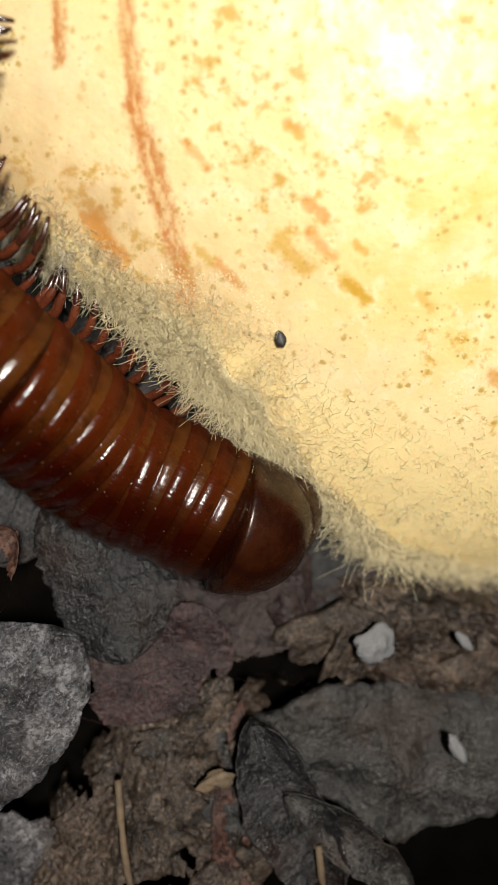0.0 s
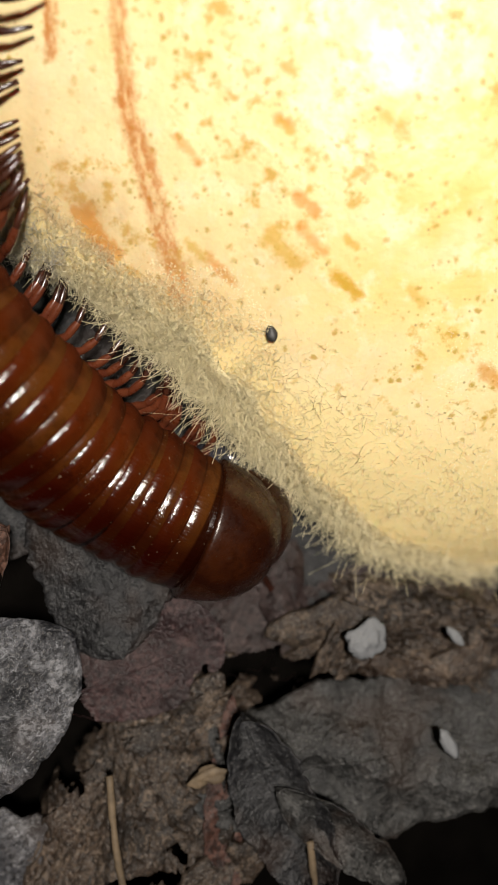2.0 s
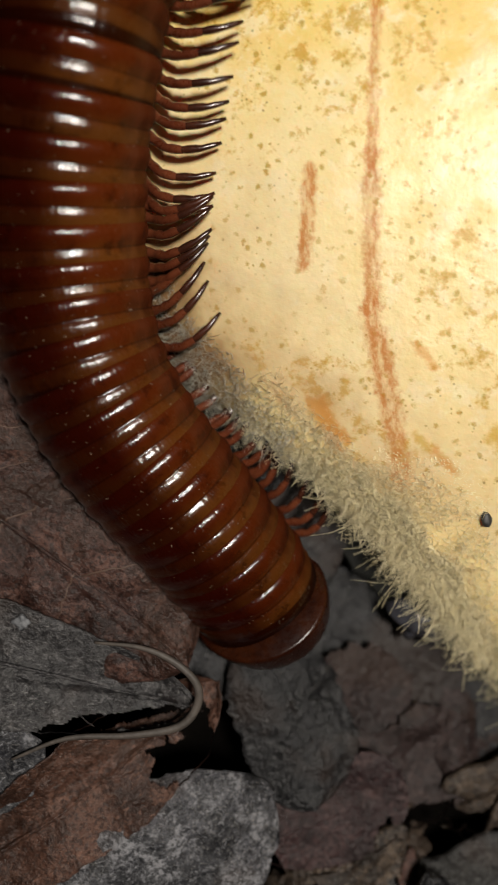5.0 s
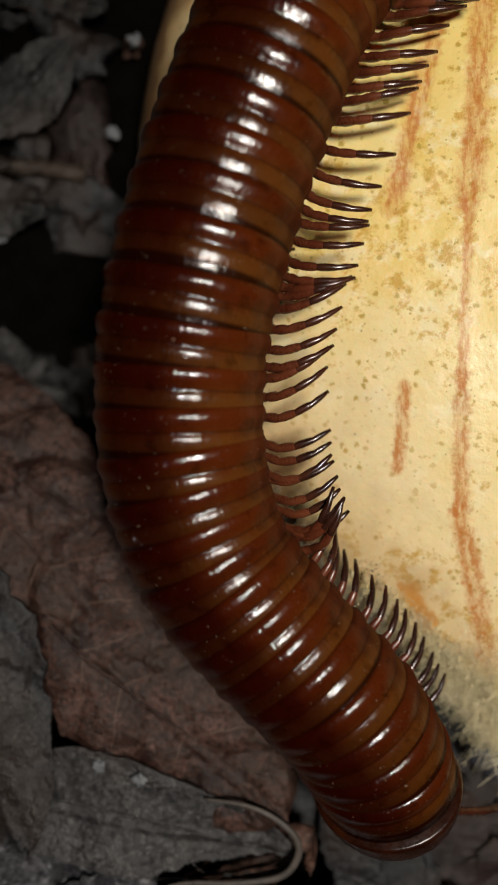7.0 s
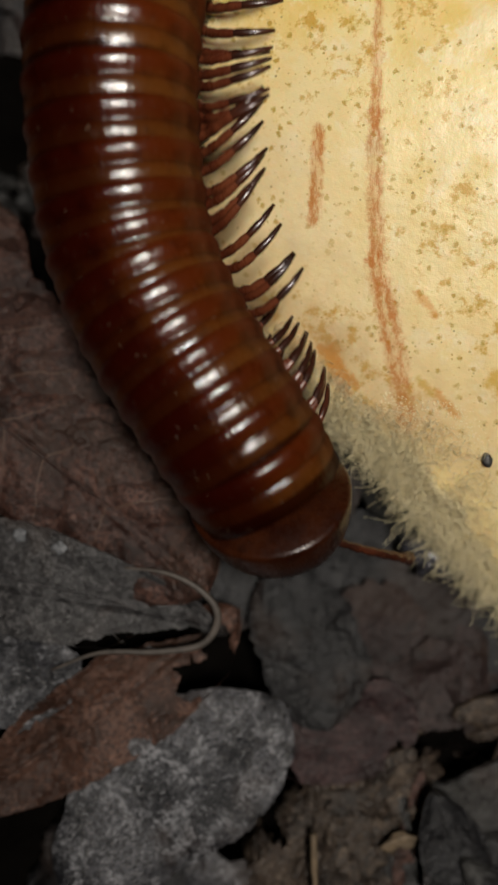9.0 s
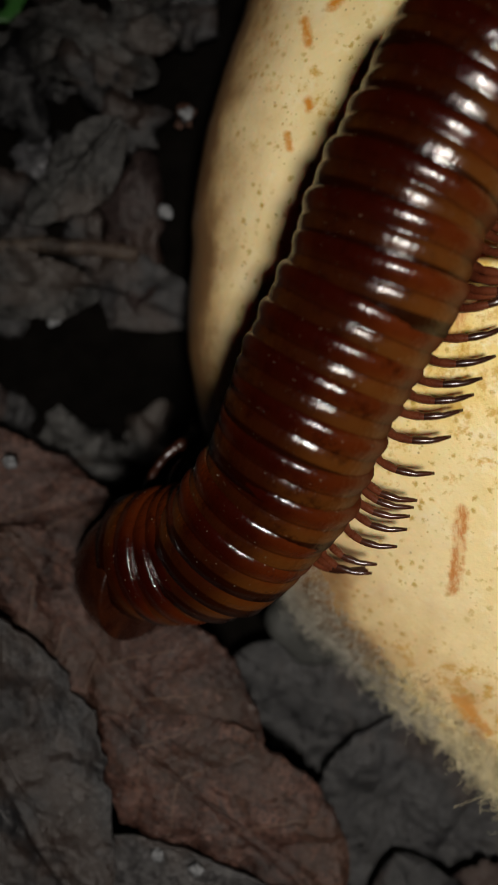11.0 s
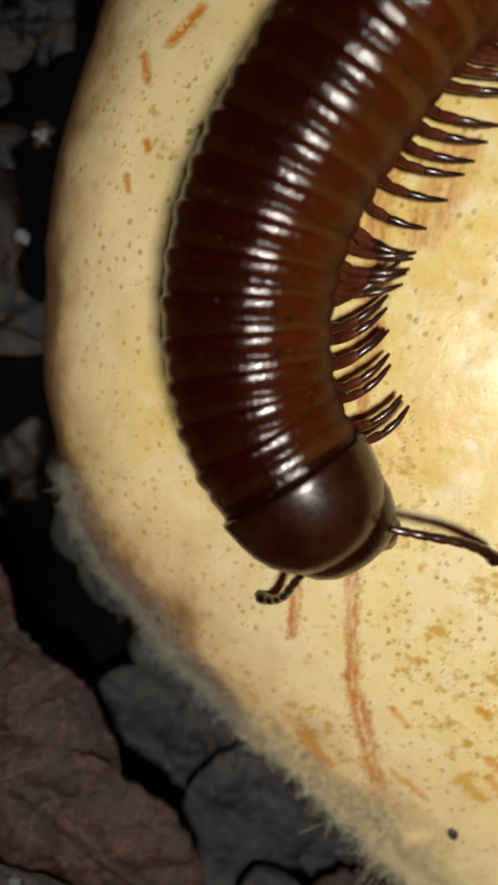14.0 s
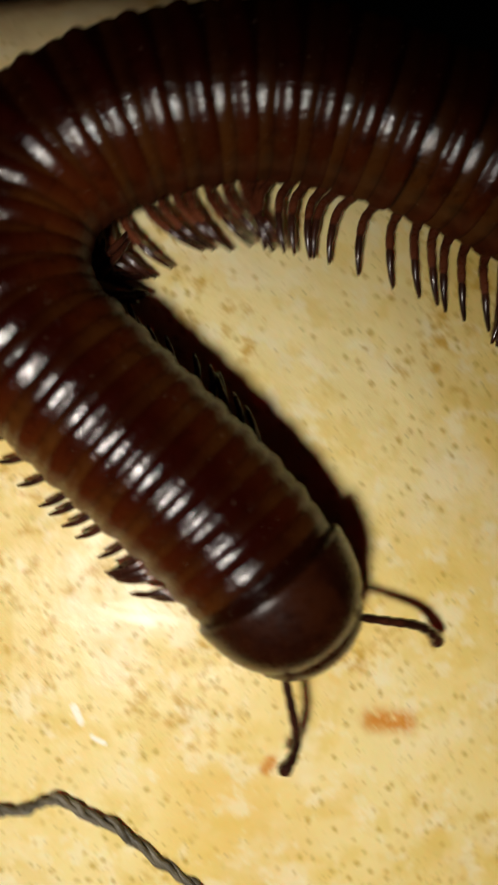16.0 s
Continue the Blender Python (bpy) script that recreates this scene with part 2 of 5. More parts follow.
def shell(name, back, flank, rough, coat=0.6, pattern=True):
    """Glossy horn: each ring dark red towards its raised hind edge and olive tan on its front half, paler on the flanks."""
    n = Nodes(name)
    x, y, z = n.xyz(n.mm)[:3]
    where = n.vec("ADD", n.mm, n.vec("SCALE", n.info.outputs["Location"], scale=300.0))
    big, fine = n.noise(0.45, 4, at=where), n.noise(3.0, 4, at=where)
    wide = n.math("ADD", n.math("ABSOLUTE", x), n.math("MULTIPLY", n.math("SUBTRACT", big, 0.5), 2.2))
    side = n.step(wide, 1.0, 4.2) if pattern else n.step(big, 0.35, 0.65)
    col = n.mix(side, back, flank)
    gloss, shine = n.step(fine, 0.3, 0.7, rough, rough + 0.08), 0.5 if rough < 0.5 else 0.08
    if pattern:
        edge = n.math("ADD", y, n.math("MULTIPLY", n.math("SUBTRACT", n.noise(0.7, 3, at=where), 0.5), 1.3))
        band = n.step(edge, -0.5, 0.7, 0, 0.85)
        col = n.mix(band, col, n.mix(side, (0.024, 0.0056, 0.0011), (0.096, 0.0325, 0.0056)))
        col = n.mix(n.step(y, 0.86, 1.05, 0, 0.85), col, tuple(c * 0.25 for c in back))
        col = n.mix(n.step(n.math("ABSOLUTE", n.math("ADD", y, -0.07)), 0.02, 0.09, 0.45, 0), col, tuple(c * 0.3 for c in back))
        pore = n.vec("DISTANCE", n.vec("MULTIPLY", n.vec("ABSOLUTE", n.mm), (0, 1, 1)), (0, 0.0, 0.6))
        col = n.mix(n.step(pore, 0.25, 0.7, 0.3, 0), col, tuple(c * 0.35 for c in back))
        shine = n.math("MINIMUM", n.step(n.math("ABSOLUTE", x), 3.2, 4.5, 0.55, 0.1), n.step(z, -0.5, 1.6, 0.06, 0.55))
        gloss = n.math("ADD", gloss, n.step(n.math("ABSOLUTE", x), 3.0, 4.5, 0.0, 0.12))
        gloss = n.math("ADD", gloss, n.step(z, -1.0, 1.2, 0.5, 0.0))
    col = n.mix(n.step(n.noise(0.8, 5, 0.7, at=where), 0.52, 0.70, 0, 0.55), col, tuple(c * 0.3 for c in back))
    col = n.mix(n.step(fine, 0.58, 0.75, 0, 0.3), col, tuple(c * 0.5 for c in back))
    col = n.mix(n.math("MULTIPLY", n.info.outputs["Random"], 0.35), col, tuple(c * 0.6 for c in back))
    # dust specks, fine striae along the body and a few ring-wise scratches
    dust = n.step(n.noise(5.5, 2, 0.5, at=where), 0.71, 0.76)
    if pattern:
        col = n.mix(n.math("MULTIPLY", dust, 0.5), col, (0.32, 0.25, 0.18))
    scratch = n.math("ADD", n.noise(2.2, 2, at=n.vec("MULTIPLY", where, (2.4, 0.2, 2.4))), n.math("MULTIPLY", n.noise(2.2, 3, at=n.vec("MULTIPLY", where, (0.22, 3.6, 0.22))), 0.35))
    n.bump(n.math("ADD", n.math("ADD", n.math("MULTIPLY", scratch, 0.48 if pattern else 0.0), n.math("MULTIPLY", fine, 0.2)), n.math("MULTIPLY", dust, 0.5 if pattern else 0.1)), 0.7, 0.10)
    return n.set(Base_Color=col, Roughness=gloss, Coat_Weight=coat, Coat_Roughness=0.2, Specular_IOR_Level=shine)


def plain(name, color, rough=0.6, var=0.5, scale=1.5, bump=0.3, coat=0.0, shine=0.5):
    n = Nodes(name)
    a, b = n.noise(scale, 4), n.noise(scale * 6, 4)
    col = n.mix(n.step(a, 0.3, 0.7, 0, var), color, tuple(c * 0.35 for c in color))
    col = n.mix(n.step(b, 0.55, 0.75, 0, var * 0.6), col, tuple(min(1, c * 1.6) for c in color))
    n.bump(n.math("ADD", a, n.math("MULTIPLY", b, 0.4)), bump, 0.25)
    return n.set(Base_Color=col, Roughness=rough, Coat_Weight=coat, Specular_IOR_Level=shine)


FRUIT = fruit_skin()
GREY = leaf_litter("grey_dead_leaf", (0.0162, 0.0169, 0.0203), (0.0743, 0.0743, 0.0824), (0.2200, 0.2200, 0.2340), 0.22)
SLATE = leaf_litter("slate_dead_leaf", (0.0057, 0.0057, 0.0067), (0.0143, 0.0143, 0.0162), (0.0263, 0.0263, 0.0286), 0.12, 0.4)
BROWN = leaf_litter("brown_dead_leaf", (0.0238, 0.0102, 0.0075), (0.0646, 0.0306, 0.0231), (0.0952, 0.0476, 0.0360), 0.05)
RUST = leaf_litter("rust_dead_leaf", (0.0414, 0.0191, 0.0124), (0.1076, 0.0513, 0.0347), (0.1490, 0.0787, 0.0563), 0.08)
PURPLE = leaf_litter("purple_dead_leaf", (0.0162, 0.0097, 0.0091), (0.0401, 0.0259, 0.0247), (0.0583, 0.0401, 0.0376), 0.06)
PLUM = leaf_litter("plum_dead_leaf", (0.0216, 0.0108, 0.0115), (0.0504, 0.0274, 0.0274), (0.0684, 0.0396, 0.0382), 0.05)
SLATEPALE = leaf_litter("mottled_dead_leaf", (0.0180, 0.0171, 0.0180), (0.0495, 0.0467, 0.0495), (0.1170, 0.1125, 0.1125), 0.2, 0.45)
TAN = leaf_litter("tan_bark", (0.0150, 0.0104, 0.0076), (0.0680, 0.0480, 0.0350), (0.1420, 0.1050, 0.0760), 0.25)
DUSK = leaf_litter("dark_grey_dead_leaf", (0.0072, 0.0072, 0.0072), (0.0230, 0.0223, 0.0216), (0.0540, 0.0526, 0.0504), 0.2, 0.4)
# soil near black: the shade of gaps and hollows is put into its colour
SOIL = plain("shade_black_soil", (0.0035, 0.003, 0.0026), 0.95, 0.6, 0.4, 0.8, 0.0, 0.0)
RIM = plain("leaf_rim", (0.075, 0.062, 0.052), 0.6, 0.8, 0.7)
RIM_BROWN = plain("leaf_vein", (0.085, 0.048, 0.032), 0.55)
CHIP = plain("pale_chip", (0.135, 0.14, 0.148), 0.55, 0.4, 1.0, 0.6)
TWIG = plain("dry_twig", (0.14, 0.10, 0.06), 0.7, 0.7)
DROP = plain("wet_pebble", (0.05, 0.05, 0.06), 0.22, 0.6, 0.8, 0.2, 1.0)
SEED = plain("black_seed", (0.03, 0.028, 0.027), 0.45)
TENDRIL = plain("withered_tendril", (0.17, 0.145, 0.095), 0.38, 1.0, 0.8, 1.0)
FUZZ = plain("mould_threads", (1.0, 0.90, 0.60), 0.2, 0.0, 0.4, 0.0)
FUZZ.node_tree.nodes["Principled BSDF"].inputs["Alpha"].default_value = 0.85
glow = FUZZ.node_tree.nodes.new("ShaderNodeBsdfTranslucent")
glow.inputs["Color"].default_value = (1.0, 0.89, 0.58, 1)
half = FUZZ.node_tree.nodes.new("ShaderNodeMixShader")
half.inputs[0].default_value = 0.12
FUZZ.node_tree.links.new(FUZZ.node_tree.nodes["Principled BSDF"].outputs[0], half.inputs[1])
FUZZ.node_tree.links.new(glow.outputs[0], half.inputs[2])
FUZZ.node_tree.links.new(half.outputs[0], FUZZ.node_tree.nodes["Material Output"].inputs[0])
GRAIN = plain("mould_grains", (0.96, 0.86, 0.56), 0.15, 0.12, 0.4, 0.0)
FUZZ_GREY = plain("grey_mould_threads", (0.50, 0.46, 0.37), 0.45, 0.4, 0.4, 0.0)
CALYX = plain("dried_calyx", (0.050, 0.015, 0.009), 0.75, 0.8, 0.5, 0.8, 0.0, 0.12)
MOULD = plain("white_mould", (0.40, 0.36, 0.32), 0.85, 0.4, 0.9, 0.8)
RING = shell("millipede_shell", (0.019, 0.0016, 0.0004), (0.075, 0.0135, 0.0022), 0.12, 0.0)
HEAD = shell("millipede_head", (0.015, 0.0028, 0.0008), (0.036, 0.0085, 0.0020), 0.24, 0.0, False)
LEG = shell("millipede_leg", (0.085, 0.019, 0.008), (0.150, 0.042, 0.017), 0.25, 0.2, False)
LEG_TIP = shell("millipede_leg_tip", (0.022, 0.007, 0.004), (0.06, 0.017, 0.008), 0.2, 0.3, False)
BELLY = shell("millipede_belly", (0.06, 0.012, 0.004), (0.12, 0.028, 0.009), 0.8, 0.0, False)
LEAF_GREEN = plain("green_leaf", (0.03, 0.12, 0.02), 0.4)
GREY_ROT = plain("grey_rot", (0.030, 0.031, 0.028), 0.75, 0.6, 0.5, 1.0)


# ---- mesh helpers ----
def link(name, verts, faces, mats, parent=None, label="", smooth=True, index=None):
    """One mesh object from places in millimetres."""
    me = bpy.data.meshes.new(name)
    me.from_pydata([tuple(c * MM for c in v) for v in verts], [], faces)
    for m in mats if isinstance(mats, (list, tuple)) else [mats]:
        me.materials.append(m)
    me.polygons.foreach_set("use_smooth", [smooth] * len(me.polygons))
    if index is not None:
        me.polygons.foreach_set("material_index", index)
    me.update()
    ob = new(name, me)
    ob.parent = parent
    if label:
        tagged(ob, label)
    return ob


def tube(path, radii, sides=8, flat=1.0):
    """Rings of vertices along a path, closed at both ends."""
    verts, faces = [], []
    path = [Vector(p) for p in path]
    for i, p in enumerate(path):
        d = (path[min(i + 1, len(path) - 1)] - path[max(i - 1, 0)]).normalized()
        ref = Vector((0, 0, 1)) if abs(d.z) < 0.9 else Vector((1, 0, 0))
        u = d.cross(ref).normalized()
        w = u.cross(d)
        for k in range(sides):
            a = 2 * math.pi * k / sides
            verts.append(p + (u * math.cos(a) + w * math.sin(a) * flat) * radii[i])
    for i in range(len(path) - 1):
        for k in range(sides):
            a, b = i * sides + k, i * sides + (k + 1) % sides
            faces.append((a, b, b + sides, a + sides))
    faces.append(tuple(reversed(range(sides))))
    faces.append(tuple(range((len(path) - 1) * sides, len(path) * sides)))
    return verts, faces


def join(*pieces):
    verts, faces = [], []
    for v, f in pieces:
        faces += [tuple(i + len(verts) for i in q) for q in f]
        verts += v
    return verts, faces


def fbm(x, y, z=0.0, octaves=4):
    return noise.fractal(Vector((x, y, z)), 1.0, 2.0, octaves)


# ---- the fruit: a squat dome with a rounded rim, sunk into the litter ----
FX, FY, FZ, FR, FH = 15.0, 35.0, -16.3, 50.0, 25.0
RIM_TURN = ((0, 46), (30, 43), (60, 39), (100, 36.8), (120, 38), (135, 40.5), (150, 42), (165, 41.6), (180, 42.0), (192, 43.0), (205, 43.2), (215, 42.3), (226, 40.9), (234, 40.4), (240, 40.8), (246, 42.0), (250, 43.6), (254, 45.2), (262, 47.8), (270, 49.2), (300, 49.8), (330, 48), (360, 46))


def rim_radius(deg):
    deg %= 360
    for (a, ra), (b, rb) in zip(RIM_TURN, RIM_TURN[1:]):
        if a <= deg <= b:
            w = 0.5 - 0.5 * math.cos(math.pi * (deg - a) / (b - a))
            return ra + (rb - ra) * w + 0.25 * fbm(deg * 0.12, 3.0)


def fruit_z(x, y):
    return FZ + FH * math.sqrt(max(1 - ((x - FX) ** 2 + (y - FY) ** 2) / FR**2, 0.004))


def fruit_point(turn, q):
    """A place on the skin and its normal: q from 0 at the top to 1 where the rim begins, to 2 under the rim, to 3 at the ground."""
    deg = math.degrees(turn) % 360
    rr = rim_radius(deg)
    w = min(1, max(0, (236 - deg) / 26)) if deg > 100 else 1.0
    EDGE = 2.8 + 7.2 * w * w * (3 - 2 * w)
    c, s = math.cos(turn), math.sin(turn)
    r0 = rr - EDGE * 0.4
    root = math.sqrt(1 - (r0 / FR) ** 2)
    lean = math.atan(FH * r0 / FR**2 / root)
    r0 = rr - EDGE * (1 - math.sin(lean))
    cz = FZ + FH * math.sqrt(1 - (r0 / FR) ** 2) - EDGE * math.cos(lean)
    cr = rr - EDGE
    if q <= 1:
        r = r0 * q
        z = FZ + FH * math.sqrt(1 - (r / FR) ** 2)
        n = Vector((r * c / FR**2, r * s / FR**2, (z - FZ) / FH**2)).normalized()
    elif q <= 2:
        f = lean + (radians(155) - lean) * (q - 1)
        r, z = cr + EDGE * math.sin(f), cz + EDGE * math.cos(f)
        n = Vector((c * math.sin(f), s * math.sin(f), math.cos(f)))
    else:
        f = radians(155)
        r, z = cr + EDGE * math.sin(f) - 6 * (q - 2), cz + EDGE * math.cos(f) - 14 * (q - 2)
        n = Vector((c, s, -0.3)).normalized()
    return Vector((FX + r * c, FY + r * s, z)), n


def mould_reach(deg):
    """How far the mould creeps from the rim over the skin."""
    return 0.02 + 0.165 * min(1, max(0, (deg - 234) / 25))


def fruit():
    nu = 360
    steps = [i / 70 for i in range(7, 71)] + [1 + i / 14 for i in range(1, 15)] + [2.3, 2.6, 3.0]
    verts, faces = [], []
    for q in steps:
        for i in range(nu):
            p, n = fruit_point(2 * math.pi * i / nu, q)
            p += n * (0.22 * fbm(p.x * 0.08, p.y * 0.08, p.z * 0.08) * min(1, q * 3) + 0.07 * fbm(p.x * 0.5, p.y * 0.5, p.z * 0.5))
            verts.append(p)
    for j in range(len(steps) - 1):
        for i in range(nu):
            a, b = j * nu + i, j * nu + (i + 1) % nu
            faces.append((a, a + nu, b + nu, b))
    # the crown of the fruit, in coarser rings round one point
    crown, turns = (0.075, 0.05, 0.025), 36
    first = len(verts)
    for q in crown + (0.0,):
        for i in range(turns if q else 1):
            verts.append(fruit_point(2 * math.pi * i / turns, q)[0])
    for i in range(turns):
        a, b = first + i, first + (i + 1) % turns
        for k in range(10 * i - 5, 10 * i + 5):
            faces.append((a, k % nu, (k + 1) % nu))
        faces.append((a, (10 * i + 5) % nu, b))
        for j in range(2):
            faces.append((a + (j + 1) * turns, a + j * turns, b + j * turns, b + (j + 1) * turns))
        faces.append((len(verts) - 1, a + 2 * turns, b + 2 * turns))
    inner = [q for q in crown for i in range(turns)] + [0.0]
    root = tagged(new("fruit"), "pale yellow overripe fruit with brown freckles and a mouldy rim", "fruit")
    skin = link("skin", verts, faces, FRUIT, root)
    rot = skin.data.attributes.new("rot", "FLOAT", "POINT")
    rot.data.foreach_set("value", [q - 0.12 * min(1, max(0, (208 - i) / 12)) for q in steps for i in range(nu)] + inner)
    down = skin.data.attributes.new("down", "FLOAT", "POINT")
    ease = [min(1, max(0, (i - 219) / 10)) * min(1, max(0, (286 - i) / 6)) for i in range(nu)]
    down.data.foreach_set("value", [min(1, max(0, (q - 1 + mould_reach(i)) / 0.1)) * ease[i] for q in steps for i in range(nu)] + [0.0] * len(inner))
    # threads of mould along the lower rim
    rng = random.Random(4)
    for name, mat, count, grey in (("mould_fuzz", FUZZ, 17000, 0), ("grey_mould_fuzz", FUZZ_GREY, 5000, 1)):
        pv, pf = [], []
        while len(pf) < count * 12:
            deg = rng.uniform(198, 230) if grey else 271 - 46 * rng.random() ** 0.85
            w = min(1, max(0.25, (deg - 226) / 18))
            inner = rng.random() < 0.2
            q = 1.0 - mould_reach(deg) * (1 - rng.random() ** 0.4) if inner else 1 + rng.random() ** 1.1 * 0.62
            if grey:
                q = rng.uniform(1.1, 1.75)
            if not grey and rng.random() > 0.2 + 0.8 * w:
                continue
            p, n = fruit_point(radians(deg), q)
            if fbm(p.x * 0.22, p.y * 0.22) < -0.6 + rng.uniform(-0.25, 0.25):
                continue
            out = max(0.0, q - 0.93)
            length = rng.uniform(0.12, 0.35) * (0.5 + 0.5 * w) + min(1.5, 3.9 * out) * (0.25 + 0.75 * rng.random()) * (0.3 + 0.7 * w)
            if grey:
                length += 0.35 * rng.random()
            d = (n * (1.3 if q < 0.97 else 0.7) + Vector((rng.gauss(0, 0.75), rng.gauss(0, 0.75), rng.gauss(0, 0.75)))).normalized()
            if d.dot(n) < 0.12:
                d = (d + n * (0.2 - d.dot(n))).normalized()
            bend = Vector((rng.gauss(0, 1), rng.gauss(0, 1), rng.gauss(0, 1))) * 0.5
            rad = rng.uniform(0.008, 0.014) if inner else rng.uniform(0.014, 0.024)
            side = d.cross(Vector((0.3, 0.5, 0.8))).normalized()
            up = side.cross(d)
            base, ph, curl = len(pv), rng.uniform(0, 6.3), rng.uniform(0.18, 0.62)
            for s in (0, 0.25, 0.5, 0.75, 1):
                c = p - n * 0.05 + d * length * s + bend * length * s * s
                c += (side * math.cos(ph + 7 * s) + up * math.sin(ph + 7 * s)) * curl * s
                for m in range(3):
                    an = 2.094 * m
                    pv.append(c + (side * math.cos(an) + up * math.sin(an)) * rad * (1 - 0.45 * s))
            for k in range(4):
                for m in range(3):
                    i0, i1 = base + k * 3 + m, base + k * 3 + (m + 1) % 3
                    pf.append((i0, i1, i1 + 3, i0 + 3))
        tagged(link(name, pv, pf, mat, root, "fine curly threads of mould on the rim"), kind="stuff")
    # glistening grains between the threads and the clean skin
    pv, pf = [], []
    while len(pf) < 13000 * 8:
        deg = rng.uniform(236, 280)
        q = 1.06 - (0.06 + 1.3 * mould_reach(deg)) * rng.random() ** 1.3
        p, n = fruit_point(radians(deg), q)
        r = rng.uniform(0.02, 0.05)
        base = len(pv)
        side = n.cross(Vector((0.3, 0.8, 0.5))).normalized()
        up = side.cross(n)
        pv += [p + n * r, p - n * r, p + side * r, p + up * r, p - side * r, p - up * r]
        for a in range(4):
            i0, i1 = base + 2 + a, base + 2 + (a + 1) % 4
            pf += [(base, i0, i1), (base + 1, i1, i0)]
    tagged(link("mould_grain", pv, pf, GRAIN, root, "pale glistening grains of mould"), kind="stuff")
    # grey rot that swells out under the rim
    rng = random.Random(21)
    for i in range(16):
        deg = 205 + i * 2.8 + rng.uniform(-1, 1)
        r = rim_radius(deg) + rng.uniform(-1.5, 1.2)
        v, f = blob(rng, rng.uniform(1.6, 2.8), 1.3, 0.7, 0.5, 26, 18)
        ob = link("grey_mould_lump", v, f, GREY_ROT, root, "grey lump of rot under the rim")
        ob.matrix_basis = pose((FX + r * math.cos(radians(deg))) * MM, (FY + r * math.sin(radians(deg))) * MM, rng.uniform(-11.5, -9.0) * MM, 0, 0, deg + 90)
    # dried calyx at the stem end: clotted brown lumps with a few fibres pressed on the skin
    rng = random.Random(9)
    for i in range(26):
        u, side = rng.random(), rng.uniform(-1, 1)
        x, y = -15.5 + 11 * u + 4.2 * side * 0.7, 56.0 + 9.5 * u - 4.2 * side * 0.7
        v, f = blob(rng, rng.uniform(0.9, 1.9), rng.uniform(1.6, 3.0), 0.5, 0.9, 30, 20)
        ob = link("calyx_lump", v, f, CALYX, root, "dark brown clotted lump of the dried calyx")
        ob.matrix_basis = pose(x * MM, y * MM, (max(fruit_z(x, y), -6) + rng.uniform(0.2, 1.2)) * MM, rng.uniform(-12, 12), rng.uniform(-12, 12), rng.gauss(48, 22))
    for i in range(18):
        lay = i % 3
        x0, y0 = -4 + rng.uniform(-8, 4), 63 + rng.uniform(-5, 4)
        reach = rng.uniform(0.35, 0.8)
        ax, ay = -8.5 + rng.uniform(-4.5, 6.5), -12.5 + rng.uniform(-3.5, 6.0)
        path, rad = [], []
        big = rng.choice((0.12, 0.18, 0.25, 0.4))
        for k in range(14):
            s = k / 13
            x = x0 + ax * reach * s + 1.6 * fbm(s * 2 + i * 3, 1.0) - 2.5 * s * s
            y = y0 + ay * reach * s + 1.6 * fbm(s * 2 + i * 3, 8.0)
            path.append((x, y, max(fruit_z(x, y), -6) + 0.1 + (lay * 0.5 + 0.5 * fbm(s * 3, i)) * (1 - 0.8 * s)))
            rad.append(big * (1 - 0.85 * s ** 1.6) * (1 + 0.5 * fbm(s * 5, i * 2)))
        v, f = tube(path, rad, 8, 0.4)
        link("calyx_fibre", v, f, CALYX, root, "dark brown dried fibre of the calyx")
    for x, y, r in ((-11.8, 60.2, 0.75), (-8.0, 62.8, 0.9), (-13.6, 57.6, 0.45), (-16, 60, 0.6), (-9.4, 59.4, 0.35), (-6.0, 61.6, 0.4)):
        v, f = blob(rng, r, 2.0, 0.6, 0.5, 26, 16)
        ob = link("mould_lump", v, f, MOULD, root, "whitish lump of mould")
        ob.matrix_basis = pose(x * MM, y * MM, (fruit_z(x, y) + 1.9) * MM, 0, 0, 48)
    return root


def blob(rng, r, long=1.0, flat=1.0, rough=0.25, nu=14, nv=9):
    """A lumpy pebble round the origin."""
    off = rng.uniform(0, 99)
    verts, faces = [], []
    for j in range(nv + 1):
        la = math.pi * (0.5 - j / nv)
        for i in range(nu):
            lo = 2 * math.pi * i / nu
            d = Vector((math.cos(la) * math.cos(lo), math.cos(la) * math.sin(lo), math.sin(la)))
            k = r * (1 + rough * fbm(d.x + off, d.y, d.z))
            verts.append((d.x * k * long, d.y * k, d.z * k * flat))
    for j in range(nv):
        for i in range(nu):
            a, b = j * nu + i, j * nu + (i + 1) % nu
            faces.append((a + nu, b + nu, b, a))
    return verts, faces


fruit()


# ---- the ground and the litter ----
def shadow_pit(x, y):
    """A hollow added to the litter beyond the grey leaf, in place of a black shadow."""
    return math.exp(-(((x - 15) / 11) ** 2 + ((y + 37) / 7) ** 2))


def ground_z(x, y):
    # the last hollow is added for the black shadow beside the millipede's head
    return -15.0 + 1.4 * fbm(x * 0.09, y * 0.09) + 0.5 * fbm(x * 0.5, y * 0.5) + 4.0 / (1 + math.exp(min(60, (x + 22) * 0.25))) - 14 * shadow_pit(x, y) - 9 * math.exp(-(((x + 30) / 5) ** 2 + ((y - 20) / 7) ** 2))


